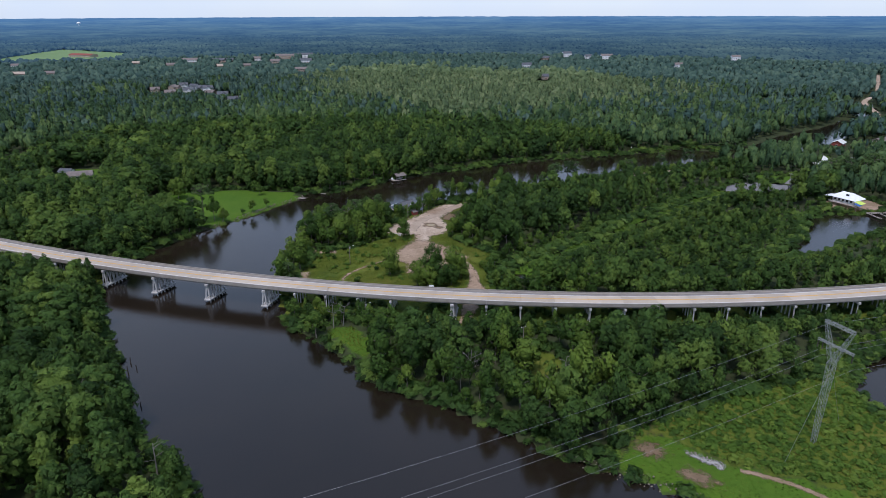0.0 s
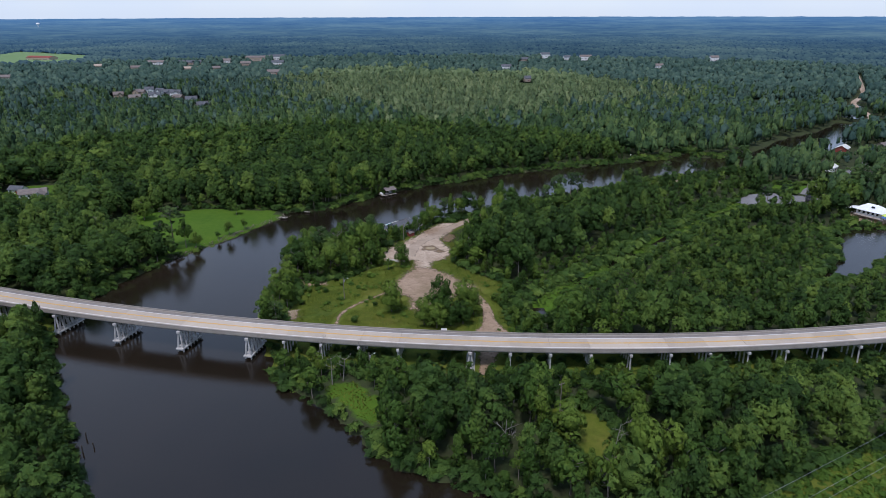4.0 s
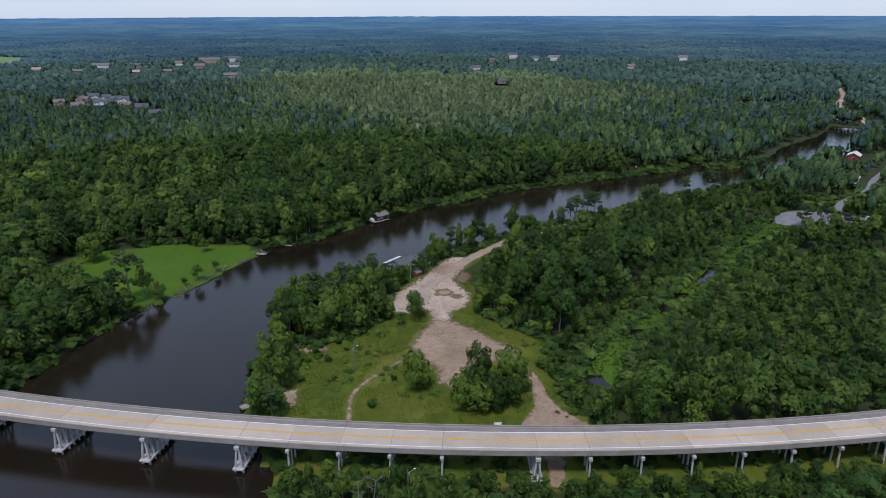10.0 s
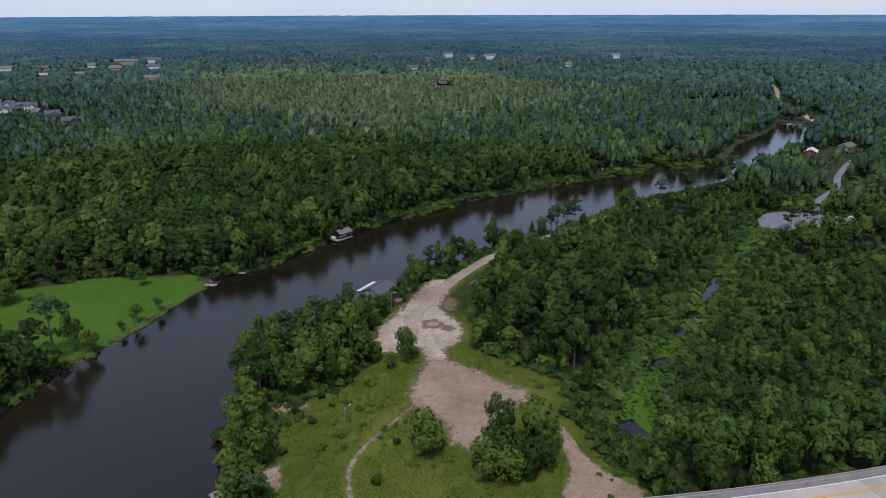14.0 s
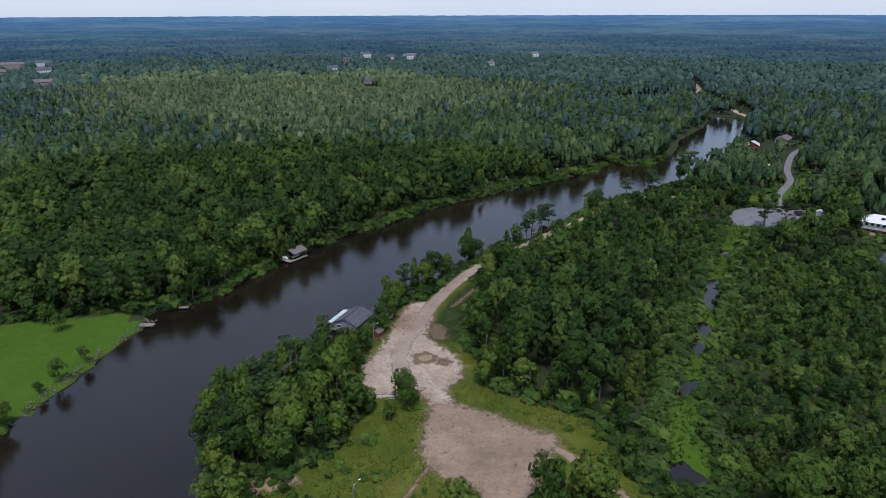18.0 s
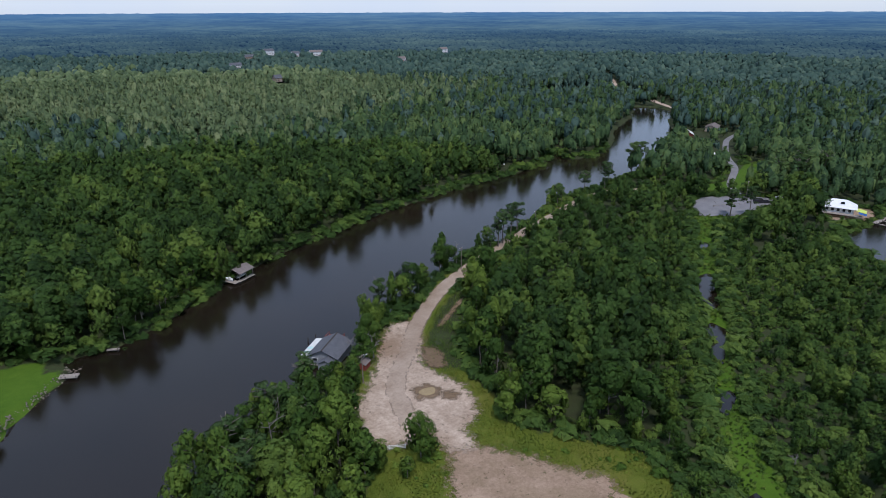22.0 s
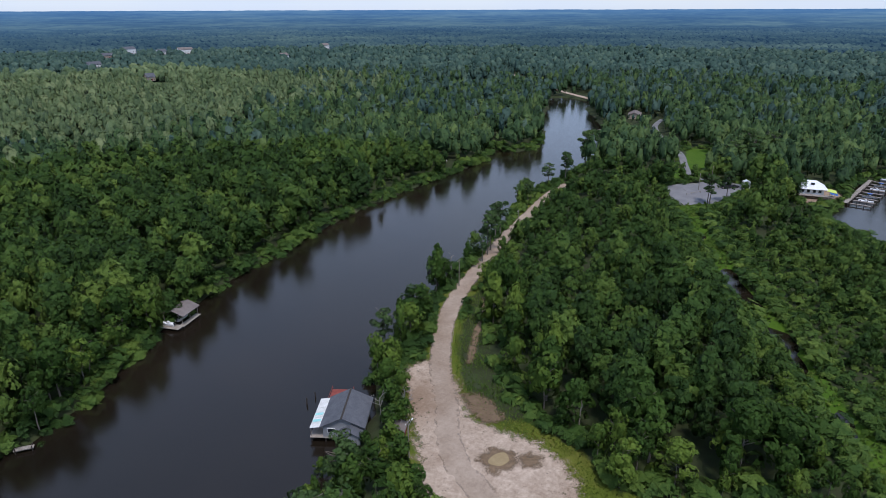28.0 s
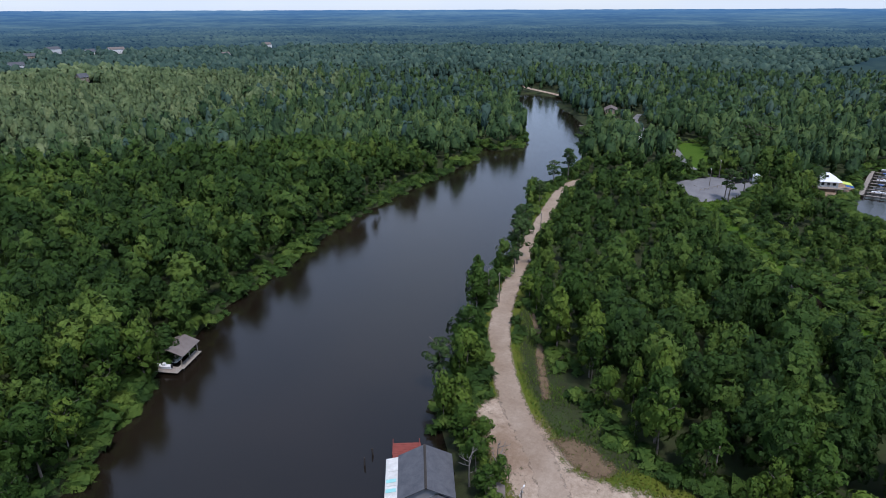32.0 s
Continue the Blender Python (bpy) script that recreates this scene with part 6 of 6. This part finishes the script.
for x in (-4.8, -1.6, 1.6, 4.8):
    for y in (-4.3, 0, 3.2, 6.1):
        part("support_post", rod(bmesh.new(), (x, y, -1.6), (x, y, 1.05), 0.16, None, 7), DARK_WOOD, RH)
barge = thing("red_deck", "rust-red timber landing deck beside the grey house", "deck", pose(-16.4, 361.6, 0, 0, 0, 46))
for i in range(9):
    part("plank", box(bmesh.new(), (0.46, 5.2, 0.08), (-2.0 + i * 0.5, 0.2, 1.2)), RED_WALL, barge)
for y in (-2.2, 2.7):
    part("rail", box(bmesh.new(), (4.6, 0.08, 0.1), (0, y, 2.1)), RED_WALL, barge)
    for x in (-2.1, 0, 2.1):
        part("post", box(bmesh.new(), (0.12, 0.12, 3.6), (x, y, 0.4)), RED_WALL, barge)
red = thing("garden_shed", "small rust-red shed under bank trees", "shed", pose(-15.5, 341.5, 1.4, 0, 0, 40))
part("wall", prism(bmesh.new(), [(-1.2, -0.2), (1.2, -0.2), (1.2, 1.9), (0, 2.4), (-1.2, 1.9)], -1.5, 1.5), RED_WALL, red)
part("roof", gable_roof(bmesh.new(), 2.4, 3.0, 1.9, 0.55, 0.2, 0.08), BROWN_ROOF, red)

# the boathouse on the far bank
BH = thing("boathouse", "open timber boathouse on piles with a brown gabled roof", "boathouse", pose(-29.4, 425.6, 0, 0, 0, 35))
part("roof", gable_roof(bmesh.new(), 6.6, 7.0, 3.7, 1.25, 0.4, 0.14), BROWN_ROOF, BH)
part("gable_board", prism(bmesh.new(), [(-3.0, 3.66), (3.0, 3.66), (0, 4.75)], 3.7, 3.82), GREY_WALL, BH)
for x in (-3.5, 0, 3.6):
    for y in (-2.9, 2.9):
        part("post", box(bmesh.new(), (0.18, 0.18, 5.2), (x, y, 1.1)), PLANKS, BH)
for i in range(10):
    part("deck_plank", box(bmesh.new(), (0.78, 1.7, 0.1), (-4.1 + i * 0.82, -3.0, 0.75)), PLANKS, BH)
    part("deck_plank", box(bmesh.new(), (0.78, 1.3, 0.1), (-4.1 + i * 0.82, 2.9, 0.75)), PLANKS, BH)
for i in range(7):
    part("back_plank", box(bmesh.new(), (2.6, 0.95, 0.1), (-5.2, -3.0 + i * 1.0, 0.78)), PLANKS, BH)
part("lift_beam", box(bmesh.new(), (7.4, 0.2, 0.25), (0, -1.7, 3.45)), PLANKS, BH)
part("lift_beam", box(bmesh.new(), (7.4, 0.2, 0.25), (0, 1.7, 3.45)), PLANKS, BH)
for x in (-4, -1.5, 1.5, 4):
    part("support_post", rod(bmesh.new(), (x, -3.5, -1.6), (x, -3.5, 0.7), 0.15, None, 7), DARK_WOOD, BH)


def hull(name, label, m, length, width, mat, group="", cover=None):
    t = thing(name, label, "boat", m, group)
    bm = bmesh.new()
    rings = []
    for i in range(9):
        u = i / 8
        w = width / 2 * (1 - max(0, (u - 0.45) / 0.55) ** 2.2) * (0.9 + 0.1 * min(1, u * 4))
        k = 0.35 * max(0, (u - 0.6) / 0.4) ** 2
        x = (u - 0.5) * length
        rings.append([bm.verts.new(q) for q in ((x, -w, 0.62 + k), (x, -w * 0.8, 0.0 + k * 0.6), (x, 0, -0.18 + k), (x, w * 0.8, 0.0 + k * 0.6), (x, w, 0.62 + k), (x, w * 0.85, 0.5 + k), (x, -w * 0.85, 0.5 + k))])
    for a, b in zip(rings, rings[1:]):
        for i in range(7):
            bm.faces.new((a[i], a[(i + 1) % 7], b[(i + 1) % 7], b[i]))
    bm.faces.new(rings[0])
    bmesh.ops.recalc_face_normals(bm, faces=bm.faces)
    part("hull", bm, mat, t)
    part("console", box(bmesh.new(), (0.8, width * 0.4, 0.8), (-0.2, 0, 0.85), bevel=0.08), mat, t)
    part("windscreen", box(bmesh.new(), (0.05, width * 0.38, 0.35), (0.25, 0, 1.35), (0, -20, 0)), DARK_PANE, t)
    part("outboard", box(bmesh.new(), (0.4, 0.35, 0.8), (-length / 2 - 0.15, 0, 0.55), bevel=0.06), CAR_PAINT, t)
    if cover:
        part("canopy", box(bmesh.new(), (2.0, width * 0.85, 0.08), (-0.4, 0, 1.9), bevel=0.03), cover, t)
        for x in (-1.2, 0.4):
            part("canopy_pole", rod(bmesh.new(), (x, 0.5, 0.6), (x, 0.5, 1.9), 0.03, None, 5), STEEL, t)
    return t


hull("motor_boat", "white motor boat hung under the boathouse roof", pose(-29.0, 425.4, 1.0, 0, 0, 35), 5.4, 2.0, BOAT_HULL)
hull("rowing_skiff", "small pale skiff stored on the boathouse deck", pose(-33.8, 423.4, 0.95, 0, 0, 125), 3.6, 1.3, BOAT_HULL)


def jetty(x, y, turn, l, w, label, z=0.75, planks=None):
    t = thing("jetty", label, "jetty", pose(x, y, 0, 0, 0, turn), "river jetties")
    n = planks or max(4, int(l / 0.5))
    me = None
    for i in range(n):
        if me is None:
            o = part("plank", box(bmesh.new(), (l / n * 0.9, w, 0.09), (0, 0, 0)), PLANKS, t)
            me = o.data
        else:
            o = new("plank", me)
            o.parent = t
        o.location = (-l / 2 + (i + 0.5) * l / n, 0, z)
    for xo in np.linspace(-l / 2 + 0.3, l / 2 - 0.3, max(2, int(l / 3) + 1)):
        for yo in (-w / 2 + 0.1, w / 2 - 0.1):
            part("support_post", rod(bmesh.new(), (xo, yo, -1.6), (xo, yo, z + 0.5), 0.12, None, 7), DARK_WOOD, t)
    for yo in (-w / 2 + 0.2, w / 2 - 0.2):
        part("bearer", box(bmesh.new(), (l, 0.1, 0.2), (0, yo, z - 0.15)), PLANKS, t)
    return t


jetty(-86.6, 378.6, -20, 6.0, 2.2, "small grey plank jetty at the lawn's corner")
jetty(-74.6, 388.6, -20, 3.6, 1.2, "small broken plank jetty under trees")
jetty(-71.5, 252.5, 30, 4.0, 2.4, "low dark timber landing below the bridge")
jetty(312.5, 526.5, 150, 9.0, 1.6, "narrow timber jetty in front of a red cottage")
post_sign = thing("marker_post", "small white marker board on the river bank", "sign", pose(155.3, 520.5, 0.6, 0, 0, 200))
part("post", rod(bmesh.new(), (0, 0, -1.0), (0, 0, 2.0), 0.07, None, 6), PLANKS, post_sign)
part("board", box(bmesh.new(), (1.3, 0.06, 1.0), (0, -0.1, 2.0), bevel=0.02), WHITE_WALL, post_sign)

# ---- marina, car park and what stands there ----
MR = thing("marina_building", "raised waterside building with a bright white hipped roof", "building", pose(235.5, 358.5, 1.5, 0, 0, -62) @ Matrix.Diagonal((0.66, 0.72, 0.85, 1)))
part("wall", box(bmesh.new(), (19, 11, 4.2), (0, 0, 3.2)), WHITE_WALL, MR)
bm = bmesh.new()
h = 5.4
lo = [bm.verts.new(q) for q in ((-11.5, -7.5, h - 0.4), (11.5, -7.5, h - 0.4), (11.5, 7.5, h - 0.4), (-11.5, 7.5, h - 0.4))]
hi = [bm.verts.new(q) for q in ((-4.5, 0, h + 3.2), (4.5, 0, h + 3.2))]
for f in ((lo[0], lo[1], hi[1], hi[0]), (lo[1], lo[2], hi[1]), (lo[2], lo[3], hi[0], hi[1]), (lo[3], lo[0], hi[0])):
    bm.faces.new(f)
bm.faces.new(lo[::-1])
part("roof", bm, WHITE_ROOF, MR)
part("porch_roof", box(bmesh.new(), (7, 10, 0.15), (-13.5, -2, 4.6), (0, -6, 0)), WHITE_ROOF, MR)
part("awning", box(bmesh.new(), (6.5, 6, 0.12), (14, -5, 4.4), (4, 8, 0)), LIME_COVER, MR, "lime green awning")
part("awning", box(bmesh.new(), (5.0, 3.5, 0.12), (15, -8.4, 3.7), (10, 8, 0)), BLUE_COVER, MR, "blue awning")
part("balcony", box(bmesh.new(), (24, 4, 0.2), (3, -8.5, 2.0)), PLANKS, MR)
for x in (-8, -3, 2, 7, 12, 15):
    part("balcony_post", box(bmesh.new(), (0.18, 0.18, 5.5), (x, -10.3, 1.8)), PLANKS, MR)
    part("rail", box(bmesh.new(), (4.8, 0.06, 0.08), (x, -10.4, 3.05)), WHITE_WALL, MR)
for x in (-7, -3.5, 0, 3.5, 7):
    window(MR, (x, -5.53, 3.6), 0, 1.8, 1.5)
    window(MR, (x, 5.53, 3.6), 180, 1.8, 1.5)
part("dormer", box(bmesh.new(), (2.4, 0.8, 1.0), (2.0, -3.9, 7.4), (0, 0, 0), 0.05), DARK_PANE, MR, "dark sign board on the roof")
walkway = jetty(264, 345.5, 6.5, 54, 2.2, "long timber marina walkway with mooring fingers", 1.0, 58)
for i in range(9):
    a = Vector((264, 345.5)) + Vector((math.cos(radians(6.5)), math.sin(radians(6.5)))) * (-26 + 6.4 * i)
    f = Vector((math.sin(radians(6.5)), -math.cos(radians(6.5)))) * 5.8
    jetty(a.x + f.x, a.y + f.y, 96.5, 9.0, 1.1, "narrow mooring finger of the marina", 0.95, 14)
for i in range(5):
    a = Vector((264, 345.5)) + Vector((math.cos(radians(6.5)), math.sin(radians(6.5)))) * (-19 + 12.8 * i - 3.2 * (i % 2))
    f = Vector((math.sin(radians(6.5)), -math.cos(radians(6.5)))) * 5.8
    hull("motor_boat", "white motor boat moored at the marina", pose(a.x + f.x + 3.0, a.y + f.y, 0.1, 0, 0, -83.5), 6.2, 2.2, BOAT_HULL, "moored boats", BLUE_COVER if i % 2 else None)


def car(x, y, turn, paint, label):
    t = thing("parked_car", label, "car", pose(x, y, 1.66, 0, 0, turn), "parked cars")
    part("body", prism(bmesh.new(), [(-0.88, 0.35), (0.88, 0.35), (0.9, 0.75), (0.82, 0.95), (-0.82, 0.95), (-0.9, 0.75)], -2.2, 2.2), paint, t)
    bm = bmesh.new()
    lo = [bm.verts.new(q) for q in ((-1.7, -0.8, 0.94), (1.0, -0.8, 0.94), (1.0, 0.8, 0.94), (-1.7, 0.8, 0.94))]
    hi = [bm.verts.new(q) for q in ((-1.3, -0.65, 1.46), (0.35, -0.65, 1.46), (0.35, 0.65, 1.46), (-1.3, 0.65, 1.46))]
    for i in range(4):
        bm.faces.new((lo[i], lo[(i + 1) % 4], hi[(i + 1) % 4], hi[i]))
    bm.faces.new(hi)
    part("windows", bm, DARK_PANE, t)
    part("roof", box(bmesh.new(), (1.66, 1.3, 0.06), (-0.47, 0, 1.48), bevel=0.02), paint, t)
    for xx in (-1.35, 1.35):
        for yy in (-0.8, 0.8):
            part("wheel", rod(bmesh.new(), (xx, yy - 0.1, 0.32), (xx, yy + 0.1, 0.32), 0.32, None, 12), TYRE, t)


car(247.0, 367.5, 20, WHITE_CAR, "white car parked in the sandy yard")
car(224.5, 397.5, -30, CAR_PAINT, "dark car parked on the grey lot")
car(222.5, 386.5, -30, CAR_PAINT, "dark car parked beside the shed")
shed = thing("kiosk", "white box kiosk with a door at the car park", "kiosk", pose(225, 382, 1.6, 0, 0, 35))
part("body", box(bmesh.new(), (3.0, 3.0, 3.6), (0, 0, 1.8), bevel=0.05), WHITE_WALL, shed)
part("roof", gable_roof(bmesh.new(), 3.0, 3.0, 3.6, 0.7, 0.25, 0.1), WHITE_ROOF, shed)
part("door", box(bmesh.new(), (0.9, 0.08, 2.0), (0.4, -1.53, 1.0)), DARK_PANE, shed)
skip = thing("rubbish_container", "dark open steel container on the car park", "container", pose(219, 389, 1.62, 0, 0, -30))
part("body", box(bmesh.new(), (4.2, 2.2, 1.9), (0, 0, 1.0), bevel=0.06), CAR_PAINT, skip)
part("lid", box(bmesh.new(), (4.3, 1.1, 0.1), (0, 0.6, 2.02), (8, 0, 0)), DARK_PANE, skip)
rail = thing("timber_railing", "low timber post railing at the car park's edge", "railing", pose(205, 392, 1.6, 0, 0, -15))
for i in range(9):
    part("post", box(bmesh.new(), (0.16, 0.16, 1.1), (-12 + 3 * i, 0, 0.5)), PLANKS, rail)
part("rail", box(bmesh.new(), (24.2, 0.08, 0.14), (0, -0.1, 0.85)), PLANKS, rail)
